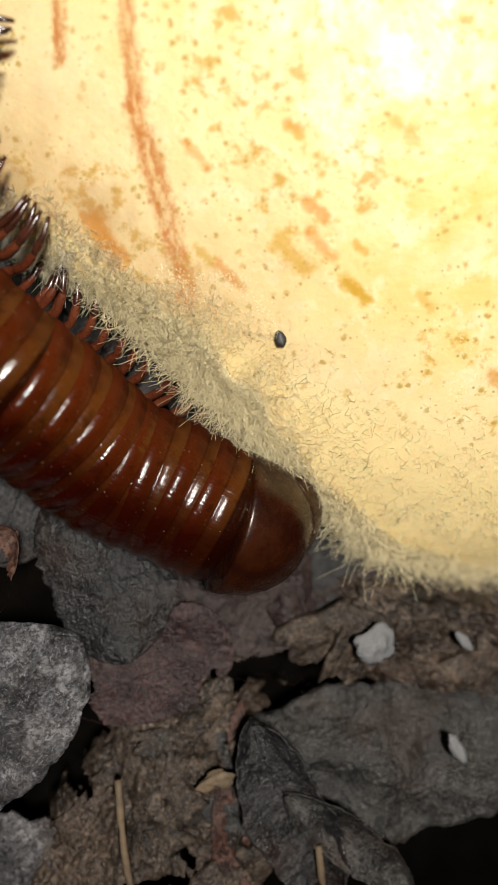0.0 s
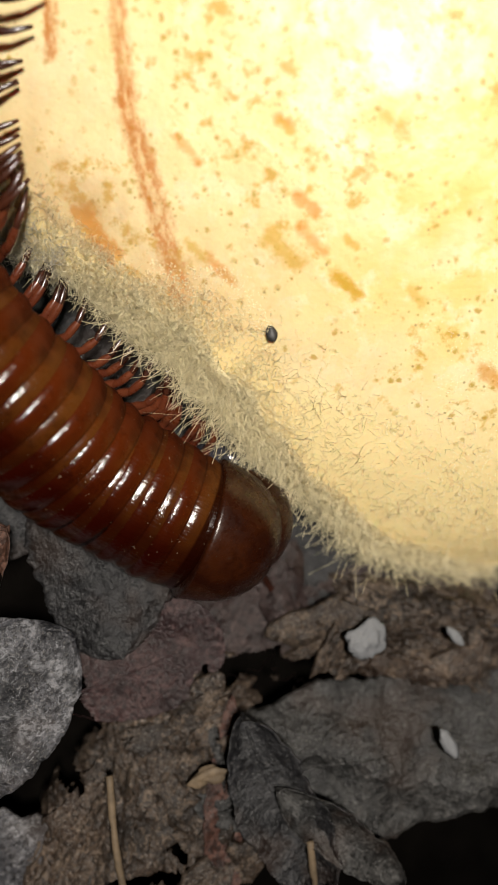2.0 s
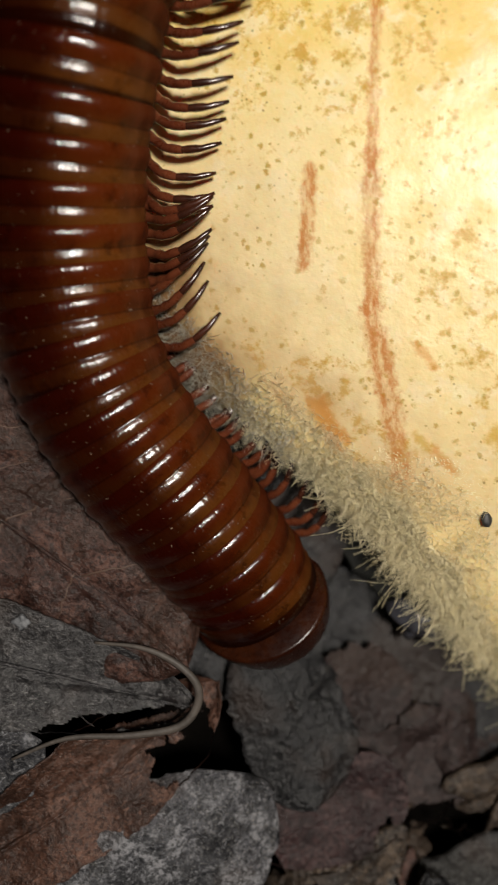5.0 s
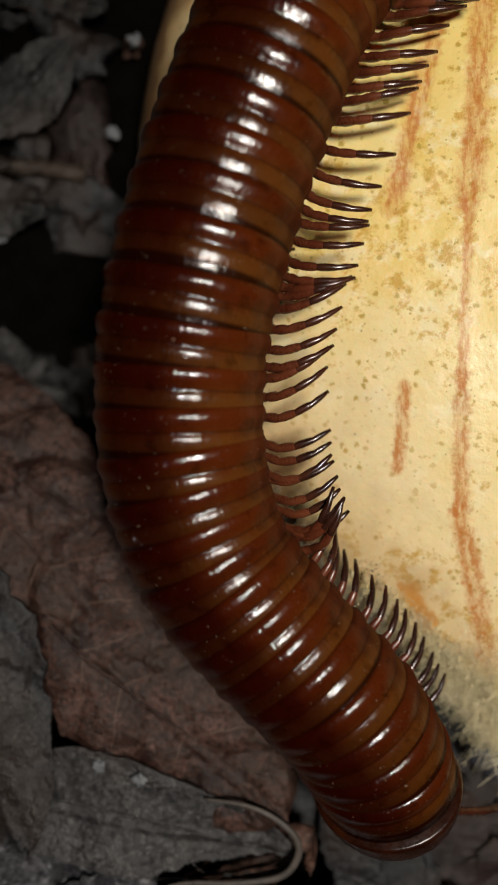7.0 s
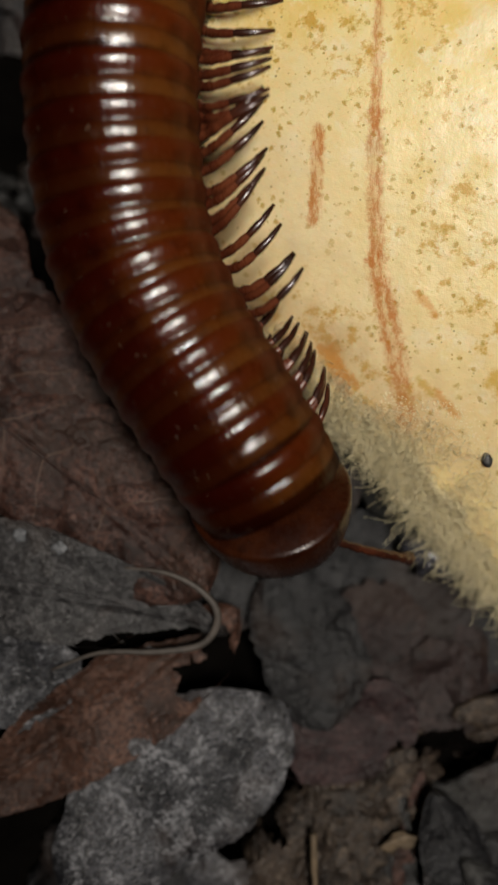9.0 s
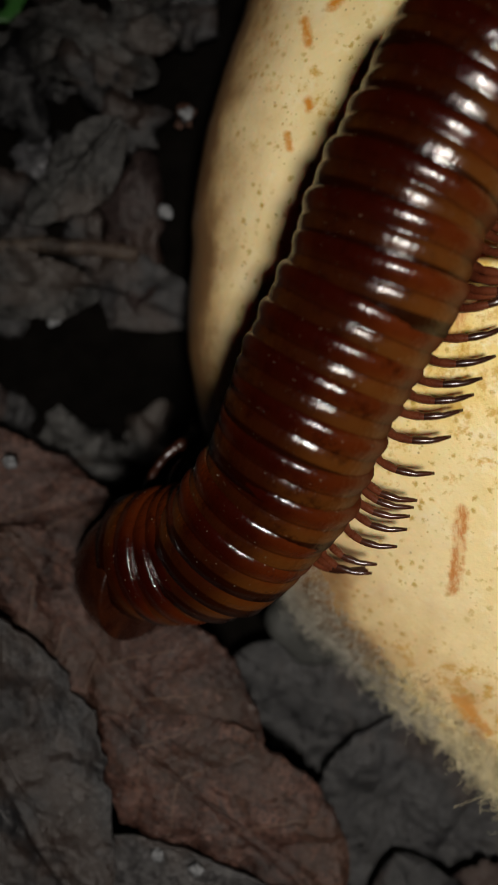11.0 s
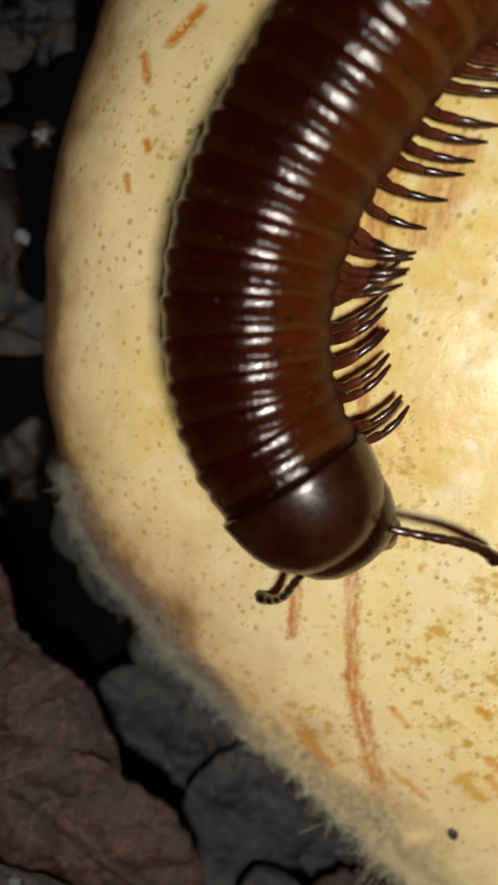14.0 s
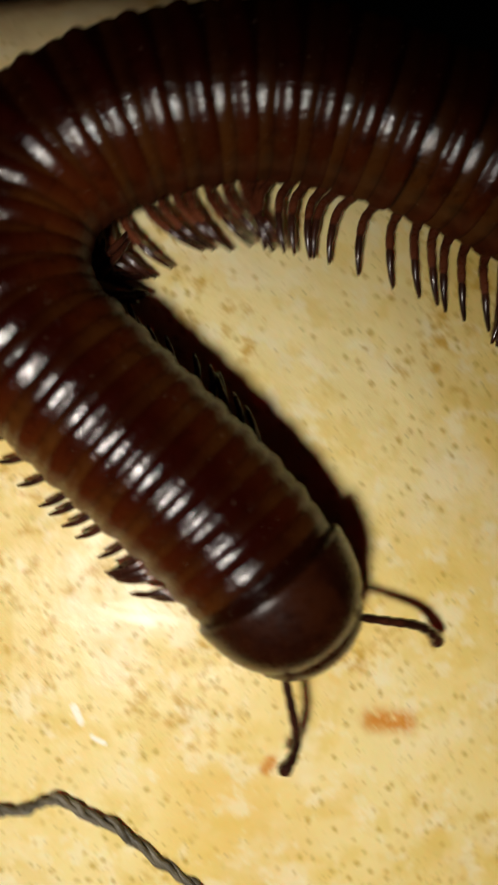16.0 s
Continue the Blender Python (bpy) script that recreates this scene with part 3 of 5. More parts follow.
def ground():
    n = 150
    ax = [math.sinh(5 * (2 * i / n - 1)) / math.sinh(5) * 500 for i in range(n + 1)]
    near = [-120 + 240 * i / n for i in range(n + 1)]
    ax = sorted(set([v for v in ax if abs(v) > 121] + near))
    m = len(ax)
    verts = [(x, y + 10, ground_z(x, y + 10)) for y in ax for x in ax]
    faces = [(j * m + i, j * m + i + 1, (j + 1) * m + i + 1, (j + 1) * m + i) for j in range(m - 1) for i in range(m - 1)]
    tagged(link("ground", verts, faces, SOIL), "dark forest soil under dead leaves, blackened for the shade in the gaps", "ground", kind="structure")


# black clefts between the leaves, some widened to stand for shadow: two ends and a half width
CLEFTS = (((-17.2, -14.2), (-12.6, -17.8), 1.2), ((-15.8, -11.6), (-14.6, -15.8), 1.0), ((-14.6, -15.8), (-12.0, -19.6), 1.0), ((-12.0, -19.6), (-10.6, -22.4), 0.5), ((-3.8, -19.9), (-0.6, -19.2), 1.0), ((-0.6, -19.2), (3.2, -20.4), 1.0),
          ((3.2, -20.7), (6.4, -20.9), 0.45), ((-3.3, -23.0), (-2.4, -26.4), 0.35), ((-12.5, -24.5), (-11.3, -26.5), 0.5), ((-9.5, -31.8), (-3.0, -31.5), 0.5), ((-6.5, -29.3), (-5.2, -30.4), 0.35), ((-17.0, -11.2), (-20.6, -11.6), 0.45), ((-20.6, -11.6), (-24.6, -12.3), 0.6), ((-24.6, -12.3), (-27.5, -15.5), 0.6))


def in_cleft(x, y):
    p = Vector((x, y))
    for a, b, w in CLEFTS:
        a, b = Vector(a), Vector(b)
        h = min(1, max(0, (p - a).dot(b - a) / (b - a).length_squared))
        if (p - a - (b - a) * h).length < w * (1 + 0.6 * fbm(x * 0.7, y * 0.7)):
            return True
    return False


def leaf(x, y, z, length, width, turn, mat, label, seed, tip=1.3, tilt=(0, 0), cup=0.0, roll=0.0, crumple=0.6, vein=4.5, ragged=0.16, thick=0.28, veins=False, quilt=0.0, taper=0.0, rib=True):
    """A dead leaf: crumpled and torn at the edge, its panels puffed up between the veins where it is fresh enough."""
    rng = random.Random(seed)
    ox, oy = rng.uniform(0, 50), rng.uniform(0, 50)
    torn = -34 < y < -5 and -20 < x < 20 and z < -5 and seed > 13 or seed in (22, 23)
    near = torn or (x < -12 and -26 < y < 30 and x > -45 and seed < 100)
    nu, nv = (110, 66) if near else (56, 32)
    folds = []
    for i in range(6):
        th = rng.uniform(0, math.pi)
        folds.append((math.cos(th), math.sin(th), rng.uniform(-0.35, 0.35) * (length * abs(math.cos(th)) + width * abs(math.sin(th))), rng.choice((-1, 1)) * rng.uniform(0.1, 0.36)))
    top = []
    for i in range(nu + 1):
        u = 2 * i / nu - 1
        half = width / 2 * max(1 - abs(u) ** (2.0 if u < 0 else tip), 0.0) ** 0.6 * (1 - taper * (u + 1) / 2)
        for j in range(nv + 1):
            v = 2 * j / nv - 1
            k = 1 if v > 0 else -1
            edge = 1 + ragged * (fbm(u * 2.4 + ox, k * 4 + oy) + 0.5 * fbm(u * 9 + ox, k * 9 + oy) + 0.25 * fbm(u * 30 + ox, k * 6 + oy))
            px, py = u * length / 2 * (1 + 0.4 * ragged * fbm(v * 3 + ox, u + oy)), v * half * edge
            py += width * 0.06 * math.sin(u * 2 + ox)
            s = (px - abs(py) * 0.8 + 0.9 * fbm(px * 0.16 + ox, py * 0.2 + oy)) / vein + (0.0 if v > 0 else 0.4)
            inner = min(1, abs(py) / 1.2)
            c1, c2 = fbm(px * 0.10 + ox, py * 0.10 + oy), fbm(px * 0.33 + oy, py * 0.33 + ox)
            pz = crumple * (0.9 * c1 + 0.2 * c2 + 0.07 * fbm(px * 1.6, py * 1.6 + oy, 0.0, 3))
            for fx, fy, fc, fa in folds:
                pz += fa * crumple * min(3.0, math.sqrt((px * fx + py * fy - fc + 0.5 * c2) ** 2 + 0.02))
            pz += quilt * (abs(math.sin(math.pi * s)) ** 0.6 - 0.6) * inner * (0.6 + 0.6 * c1)
            if rib:
                pz += 0.22 * math.exp(-((py / 0.3) ** 2)) - 0.25 * math.exp(-((py / 1.1) ** 2)) * min(1, quilt * 4)
            pz += cup * (v * v - 0.4) + roll * max(0, u - 0.55) ** 2 * 6
            top.append(Vector((px, py, pz)))
    m = nv + 1
    under = [p - Vector((0, 0, thick)) for p in top]
    k = len(top)
    faces = []
    ca, sa = math.cos(radians(turn)), math.sin(radians(turn))
    for i in range(nu):
        for j in range(nv):
            a = i * m + j
            if torn:
                c = (top[a] + top[a + m + 1]) / 2
                if in_cleft(x + c.x * ca - c.y * sa, y + c.x * sa + c.y * ca):
                    continue
            faces += [(a, a + m, a + m + 1, a + 1), (k + a, k + a + 1, k + a + m + 1, k + a + m)]
    ring = [j for j in range(m)] + [i * m + nv for i in range(1, nu + 1)] + [nu * m + j for j in range(nv - 1, -1, -1)] + [i * m for i in range(nu - 1, 0, -1)]
    for q in range(len(ring)):
        a, b = ring[q], ring[(q + 1) % len(ring)]
        faces.append((a, b, k + b, k + a))
    root = tagged(new("dead_leaf"), label, "leaf", "leaf litter")
    root.matrix_basis = pose(x * MM, y * MM, z * MM, tilt[0], tilt[1], turn)
    link("blade", top + under, faces, mat, root)
    spine = [top[i * m + nv // 2] + Vector((0, 0, -0.02 if rib else -0.03)) for i in range(3, nu - 1)]
    v, f = tube(spine, [(0.20 if rib else 0.12) * (1 - 0.8 * i / len(spine)) for i in range(len(spine))], 6)
    link("midrib", v, f, mat, root)
    count = int(length / vein / 1.1) if veins else 0
    for k in range(count):
        for side in (1, -1):
            i0 = nu // 11 + int((nu - nu * 0.4) * (k + 0.5 + rng.uniform(-0.25, 0.25)) / count)
            bend = rng.uniform(0.35, 0.75)
            pts = [top[min(i0 + int(bend * q * (0.7 + 0.6 * q / nv)), nu) * m + nv // 2 + side * q] + Vector((0, 0, -0.02)) for q in range(0, nv // 2 - 3, 2)]
            v, f = tube(pts, [0.075 - 0.05 * q / len(pts) for q in range(len(pts))], 5)
            link("side_vein", v, f, RIM_BROWN if mat in (BROWN, RUST) else mat, root)
    return root


def bark(x, y, z, length, width, turn, mat, label, seed, size=1.6, tilt=(0, 0)):
    """A slab of rotten bark: a rough base under many loose flakes along the grain."""
    rng = random.Random(seed)
    root = tagged(new("bark_piece"), label, "bark", "pieces of bark")
    root.matrix_basis = pose(x * MM, y * MM, z * MM, tilt[0], tilt[1], turn)
    n, m = 110, 80
    verts, faces = [], []
    for i in range(n + 1):
        u = 2 * i / n - 1
        for j in range(m + 1):
            v = 2 * j / m - 1
            k = 1 + 0.22 * fbm(u * 2 + seed, v * 2)
            px, py = u * length / 2 * math.sqrt(1 - 0.45 * v * v) * k, v * width / 2 * math.sqrt(1 - 0.45 * u * u) * k
            crack = max(0, 0.10 - abs(fbm(px * 0.28 + seed, py * 0.5))) * 7
            verts.append((px, py, 0.6 * fbm(px * 0.3 + seed, py * 0.3) + 0.35 * fbm(px * 0.35, py * 1.6 + seed) + 0.2 * abs(fbm(px * 1.1, py * 1.7 + seed)) + 0.10 * fbm(px * 3.2, py * 3.8) - crack - 2.5 * max(abs(u), abs(v)) ** 6))
    ca, sa = math.cos(radians(turn)), math.sin(radians(turn))
    for i in range(n):
        for j in range(m):
            a = i * (m + 1) + j
            if not in_cleft(x + verts[a][0] * ca - verts[a][1] * sa, y + verts[a][0] * sa + verts[a][1] * ca):
                faces.append((a, a + m + 1, a + m + 2, a + 1))
    link("bark_core", verts, faces, mat, root)
    for f in range(int(length * width / size / size * 0.14)):
        u, v = rng.uniform(-0.85, 0.85), rng.uniform(-0.85, 0.85)
        cx, cy = u * length / 2 * math.sqrt(1 - 0.45 * v * v), v * width / 2 * math.sqrt(1 - 0.45 * u * u)
        if in_cleft(x + cx * math.cos(radians(turn)) - cy * math.sin(radians(turn)), y + cx * math.sin(radians(turn)) + cy * math.cos(radians(turn))):
            continue
        r, lo, off = size * rng.uniform(0.3, 0.9), rng.uniform(1.3, 2.8), rng.uniform(0, 90)
        pv, pf, k = [], [], 14
        for lev, (sc, h) in enumerate(((1.0, -0.25), (1.0, 0.0), (0.93, 0.09), (0.45, 0.11))):
            for a in range(k):
                an = 2 * math.pi * a / k
                rr = r * sc * (1 + 0.75 * fbm(math.cos(an) * 2.2 + off, math.sin(an) * 1.3))
                qx, qy = math.cos(an) * rr * lo, math.sin(an) * rr
                pv.append((qx, qy, h * r + 0.22 * r * fbm(qx * 0.9 + off, qy * 0.9)))
        for lev in range(3):
            for a in range(k):
                i0, i1 = lev * k + a, lev * k + (a + 1) % k
                pf.append((i0, i1, i1 + k, i0 + k))
        pf.append(tuple(range(3 * k, 4 * k)))
        ob = link("flake", pv, pf, mat, root)
        h = 0.6 * fbm(cx * 0.3 + seed, cy * 0.3) + 0.35 * fbm(cx * 0.35, cy * 1.6 + seed)
        ob.matrix_basis = pose(cx * MM, cy * MM, (h + 0.1 + 0.15 * rng.random()) * MM, rng.gauss(0, 7), rng.gauss(0, 6), rng.gauss(0, 30))
    return root


def spline(points, steps=12):
    """A smooth line through the points with its running length."""
    p = [Vector(q) for q in points]
    p = [p[0] * 2 - p[1]] + p + [p[-1] * 2 - p[-2]]
    out = []
    for i in range(1, len(p) - 2):
        a, b, c, d = p[i - 1], p[i], p[i + 1], p[i + 2]
        for k in range(steps):
            t = k / steps
            out.append(0.5 * (2 * b + (c - a) * t + (2 * a - 5 * b + 4 * c - d) * t * t + (3 * b - a - 3 * c + d) * t**3))
    out.append(p[-2])
    run = [0.0]
    for i in range(1, len(out)):
        run.append(run[-1] + (out[i] - out[i - 1]).length)
    return out, run


def litter():
    g = "grey weathered dead leaf with raised veins on the litter"
    s = "slate dark dead leaf lying flat in the litter"
    b = "brown dead leaf with ribbed veins in the litter"
    p = "purplish brown piece of dead leaf"
    t = "tan flaking piece of bark in the litter"
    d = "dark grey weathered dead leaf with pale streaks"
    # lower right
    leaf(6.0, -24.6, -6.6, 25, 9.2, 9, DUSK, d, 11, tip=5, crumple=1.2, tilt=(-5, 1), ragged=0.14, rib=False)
    leaf(0.6, -27.0, -6.2, 12, 4.8, -66, SLATE, s, 12, crumple=0.45, tilt=(8, 6), cup=0.8, ragged=0.16, tip=2.5, rib=False)
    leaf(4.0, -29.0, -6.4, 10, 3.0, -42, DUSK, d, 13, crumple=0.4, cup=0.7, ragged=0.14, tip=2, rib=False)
    # middle: bark below, smooth purple pieces above it
    bark(-6.0, -27.4, -8.4, 15, 12.5, 80, TAN, t, 14, 1.5)
    bark(-12.0, -29.5, -8.8, 10, 6, 66, TAN, t, 41, 1.3)
    bark(-5.4, -21.8, -8.7, 10, 7.0, 10, TAN, t, 35, 1.2)
    leaf(-2.6, -28, -8.3, 14, 2.6, 86, BROWN, b, 34, crumple=0.5, rib=False)
    leaf(-7.6, -18.4, -7.5, 10.5, 6.0, 24, PLUM, p, 15, tip=5, crumple=0.3, ragged=0.10, rib=False)
    leaf(-2.4, -16.4, -8.2, 10, 6.5, 30, PURPLE, p, 16, tip=4, crumple=0.6, ragged=0.22, rib=False)
    leaf(2.6, -15.6, -9.0, 11, 8.0, -38, PURPLE, p, 39, tip=4, crumple=0.6, ragged=0.22, rib=False)
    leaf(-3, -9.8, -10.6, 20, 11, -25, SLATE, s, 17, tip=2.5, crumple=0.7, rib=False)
    bark(10.5, -18.2, -9.2, 15, 7.5, -14, TAN, t, 18, 1.7)
    bark(4.6, -18.4, -9.1, 9, 5.0, 20, TAN, t, 36, 1.3)
    leaf(10, -15.0, -11.0, 14, 7, 8, PURPLE, p, 40, crumple=0.7, ragged=0.22, rib=False)
    leaf(17, -21.0, -9.8, 14, 8, 35, SLATE, s, 37, crumple=0.9, ragged=0.2, rib=False)
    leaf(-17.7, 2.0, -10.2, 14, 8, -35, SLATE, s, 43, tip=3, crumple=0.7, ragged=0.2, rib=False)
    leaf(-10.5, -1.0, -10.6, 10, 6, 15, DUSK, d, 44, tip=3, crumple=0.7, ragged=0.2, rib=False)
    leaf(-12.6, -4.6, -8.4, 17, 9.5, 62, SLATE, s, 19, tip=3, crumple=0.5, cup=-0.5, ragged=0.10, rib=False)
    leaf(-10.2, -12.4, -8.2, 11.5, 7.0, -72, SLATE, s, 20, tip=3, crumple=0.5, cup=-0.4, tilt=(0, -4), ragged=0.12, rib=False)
    leaf(-6.4, -12.6, -8.8, 10, 7, 20, PURPLE, p, 42, tip=3, crumple=0.6, ragged=0.2, rib=False)
    # lower left: the grey lobe and the curled leaf above it
    leaf(-18.3, -21.6, -4.4, 18, 10, 40, GREY, g, 21, tip=2.6, crumple=0.6, tilt=(0, 8), cup=-0.8, ragged=0.09, rib=False)
    leaf(-22.8, -16.3, -2.7, 21, 6.6, 38, RUST, b, 22, tip=2.6, crumple=0.5, vein=4, quilt=0.22, cup=0.7, tilt=(5, 2), ragged=0.12)
    fold = leaf(-25.6, -8.9, -2.3, 20.5, 9.5, -9, SLATEPALE, "grey folded dead leaf with a pale curled edge", 23, tip=4.0, crumple=0.45, vein=6, cup=0.5, ragged=0.07, veins=True, taper=0.62)
    path = spline([(-21.5, -7.0, -2.2), (-19, -7.2, -1.7), (-17.2, -7.9, -1.5), (-15.9, -9.1, -1.6), (-15.8, -10.4, -1.9), (-16.8, -11.6, -2.1), (-19.5, -12.1, -2.3), (-23, -12.3, -2.6), (-26, -13.5, -3.0)], 6)[0]
    v, f = tube(path, [0.07 + 0.17 * math.sin(math.pi * (i + 1) / (len(path) + 1)) for i in range(len(path))], 8, 0.7)
    inv = fold.matrix_basis.inverted()
    link("curled_rim", [inv @ (p * MM) / MM for p in v], f, RIM, fold, "pale curled edge")
    leaf(-28.6, -14.6, -3.4, 9, 5, 22, GREY, g, 24, tip=3, crumple=0.4, rib=False)
    leaf(-24.2, -2.2, -3.5, 20, 10, -42, BROWN, b, 25, tip=2.6, crumple=0.45, vein=4.6, quilt=0.75, cup=-1.2, veins=True, ragged=0.10)
    leaf(-31, 6.5, -3.2, 24, 12, -50, BROWN, b, 26, tip=2.4, crumple=0.5, vein=4.8, quilt=0.8, cup=-1.2, veins=True, ragged=0.10)
    leaf(-38.5, 1, -2.6, 26, 12, -62, SLATE, s, 27, crumple=0.8, ragged=0.12)
    leaf(-39, 16, -4.6, 24, 12, -38, BROWN, b, 28, tip=2.6, crumple=0.6, vein=4.6, quilt=0.7, cup=-1.2, veins=True, ragged=0.10)
    leaf(-36, -12, -6.2, 24, 13, 15, GREY, g, 29, crumple=0.8)
    leaf(-17, -32, -9.0, 16, 9, 10, GREY, g, 30, crumple=0.9)
    leaf(-23, -30, -7.0, 20, 11, 60, SLATE, s, 31, crumple=0.9)
    leaf(-42, 56, -11, 16, 9, 20, LEAF_GREEN, "fresh green leaf among the dead ones", 38, crumple=0.5, veins=True)
    # far side, seen past the fruit
    rng = random.Random(77)
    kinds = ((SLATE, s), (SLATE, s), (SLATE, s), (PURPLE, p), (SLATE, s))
    for i in range(46):
        a = radians(rng.uniform(0, 360))
        r = rng.uniform(56, 105)
        x, y = FX + r * math.cos(a), FY + r * math.sin(a)
        if -62 < y < -6 and -30 < x < 40 or (x < -20 and 18 < y < 62 and x > -36):
            continue
        mat, label = kinds[i % 5]
        leaf(x, y, ground_z(x, y) + rng.uniform(1.0, 3.0), rng.uniform(18, 30), rng.uniform(9, 15), rng.uniform(0, 360), mat, label, 100 + i, crumple=rng.uniform(0.6, 1.4), tilt=(rng.uniform(-12, 12), rng.uniform(-12, 12)), vein=rng.uniform(2.5, 5), ragged=0.2, rib=i % 2 == 0)


def pebble(name, x, y, z, r, mat, label, category, seed, long=1.4, flat=0.5, turn=0, group="", lumps=0.8):
    v, f = blob(random.Random(seed), r, long, flat, lumps, 24, 14)
    ob = tagged(link(name, v, f, mat), label, category, group)
    ob.matrix_basis = pose(x * MM, y * MM, z * MM, 0, 0, turn)
    return ob


def twig(path, r, label, mat=TWIG):
    pts = [Vector(p) for p in path]
    fine = []
    for i in range(len(pts) - 1):
        for k in range(6):
            fine.append(pts[i].lerp(pts[i + 1], k / 6) + Vector((fbm(i + k / 6, r * 9), fbm(i + k / 6, 5 + r), 0)) * r * 0.6)
    fine.append(pts[-1])
    v, f = tube(fine, [r * (0.75 + 0.3 * fbm(i * 0.7, r * 50)) for i in range(len(fine))], 8)
    return tagged(link("twig", v, f, mat), label, "twig")


def small_things():
    rng = random.Random(55)
    for i in range(46):
        x, y = rng.uniform(-56, -27), rng.uniform(16, 72)
        if math.hypot(x - FX, y - FY) < 46:
            continue
        r = rng.uniform(0.7, 2.4)
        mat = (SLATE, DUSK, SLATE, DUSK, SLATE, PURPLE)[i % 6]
        if i % 3:
            pebble("litter_crumb", x, y, ground_z(x, y) + r * 0.4, r, mat, "dark crumb of rotten wood on the soil", "crumb", 60 + i, rng.uniform(1, 1.8), 0.6, rng.uniform(0, 180), "wood crumbs")
        else:
            leaf(x, y, ground_z(x, y) + 1.6, r * 6, r * 3, rng.uniform(0, 360), mat, "small torn scrap of dead leaf on the soil", 300 + i, crumple=0.8, ragged=0.2)
    for i, (x, y, r, mat) in enumerate(((-37.3, 41.7, 1.50, GREY), (-38.1, 31.9, 1.20, GREY), (-39.5, 46.5, 2.60, SLATE), (-34.3, 47.5, 2.00, SLATE), (-40.7, 37.7, 2.40, SLATE), (-28.7, 50.9, 1.60, SLATE), (-30.6, 37.6, 0.80, RUST), (-27.9, 44.8, 0.55, RUST), (-39.1, 17.8, 1.80, SLATE), (-32.0, 44.1, 1.80, SLATE), (-41.4, 30.5, 1.60, SLATE))):
        pebble("grey_crumb" if mat != RUST else "pinkish_crumb", x, y, -10.8 + r * 0.3, r, mat, "rough grey crumb of rotten wood behind the fruit" if mat != RUST else "small pinkish crumb behind the fruit", "crumb", 400 + i, 1.3, 0.7, 37 * i, "wood crumbs", 1.1)
    pebble("pale_flake", 6.1, -17.6, -7.3, 1.0, CHIP, "pale grey flake stuck on a dead leaf", "flake", 1, 1.15, 0.2, 30, lumps=0.55)
    pebble("pale_splinter", 10.8, -24.0, -6.9, 0.42, CHIP, "white splinter lying on a grey leaf", "splinter", 2, 2.3, 0.4, -62, lumps=0.3)
    pebble("pale_splinter", 11.7, -17.7, -7.8, 0.3, CHIP, "pinkish white splinter on the litter", "splinter", 3, 2.4, 0.4, -50, lumps=0.3)
    pebble("bark_flake", -3.8, -25.0, -7.0, 0.5, TWIG, "tan flake of bark on the litter", "flake", 4, 2.0, 0.4, 15)
    pebble("wet_pebble", -1.6, -6.6, -8.0, 1.5, DROP, "small wet dark pebble shining in the torchlight", "pebble", 5, 1.0, 0.7)
    for i, (x, y, z, r) in enumerate(((-25.5, -5.9, -2.3, 0.35), (-28.1, -5.1, -2.6, 0.4), (-37, 30, -9.5, 0.5), (-27.6, 44.2, -8.5, 0.4), (-29, 37.5, -8.8, 0.45), (-38, 20, -3.0, 0.4))):
        pebble("pale_crumb", x, y, z, r, CHIP, "pale crumb among dead leaves", "crumb", 20 + i, 1.1, 0.6, 40 * i, "pale crumbs")
    twig([(-9.5, -24.5, -6.4), (-9.3, -28, -6.6), (-8.6, -33, -7.2)], 0.3, "thin tan stalk lying over bark")
    twig([(2.0, -29, -6.3), (2.4, -32, -7.2)], 0.3, "short rusty stalk beside a slate leaf")
    twig([(-46, 34.5, -9.5), (-38, 35.2, -9.2), (-31, 34.6, -9.5)], 0.8, "thick tan twig lying behind the fruit", TAN)
    # on the fruit
    v, f = blob(random.Random(3), 0.3, 1.0, 0.6, 0.2)
    v = [(x, y * 1.6, z) for x, y, z in v]
    ob = tagged(link("black_seed", v, f, SEED), "tiny black seed stuck on the fruit", "seed")
    ob.matrix_basis = pose(0, 0, (fruit_z(0, 0) + 0.1) * MM, 0, 0, 10)
    # three flat strands wound round each other
    strands = []
    for j in range(3):
        path, rad = [], []
        for i in range(121):
            q = i / 120
            x = 7.1 + 17.5 * q
            y = 18.7 + 4.1 * math.sin(min(q / 0.55, 1) * 1.6) - 9.5 * max(0, q - 0.5) ** 1.5 * 2
            x, y = x + 0.35 * fbm(q * 9, 3.0), y + 0.35 * fbm(q * 9, 8.0)
            an, off = 2.1 * j + q * 34 + 1.5 * fbm(q * 6, 2.0), 0.16 + 0.12 * fbm(q * 14, j * 5.0)
            path.append((x + 0.2 * off * math.cos(an), y + off * math.cos(an), fruit_z(x, y) + 0.36 + off * math.sin(an)))
            rad.append((0.20 + 0.09 * fbm(q * 22, j * 3.0 + 1)) * min(1, 0.25 + i / 14))
        strands.append(tube(path, rad, 7, 0.7))
    v, f = join(*strands)
    tagged(link("withered_tendril", v, f, TENDRIL), "dark twisted withered tendril lying on the fruit", "tendril")


ground()
litter()
small_things()


# ---- the millipede ----
RINGS = 54
RAD = 4.7


def ring_size(i):
    return 0.90 + 0.10 * min(1, i / 14) if i < 44 else 1.0 - 0.03 * (i - 44)


def ring_place(i):
    """How far behind the front of the head a ring's middle lies."""
    s = 3.65
    for k in range(i):
        s += 1.72 + 0.5 * min(1, max(0, k - 3) / 12)
    return s


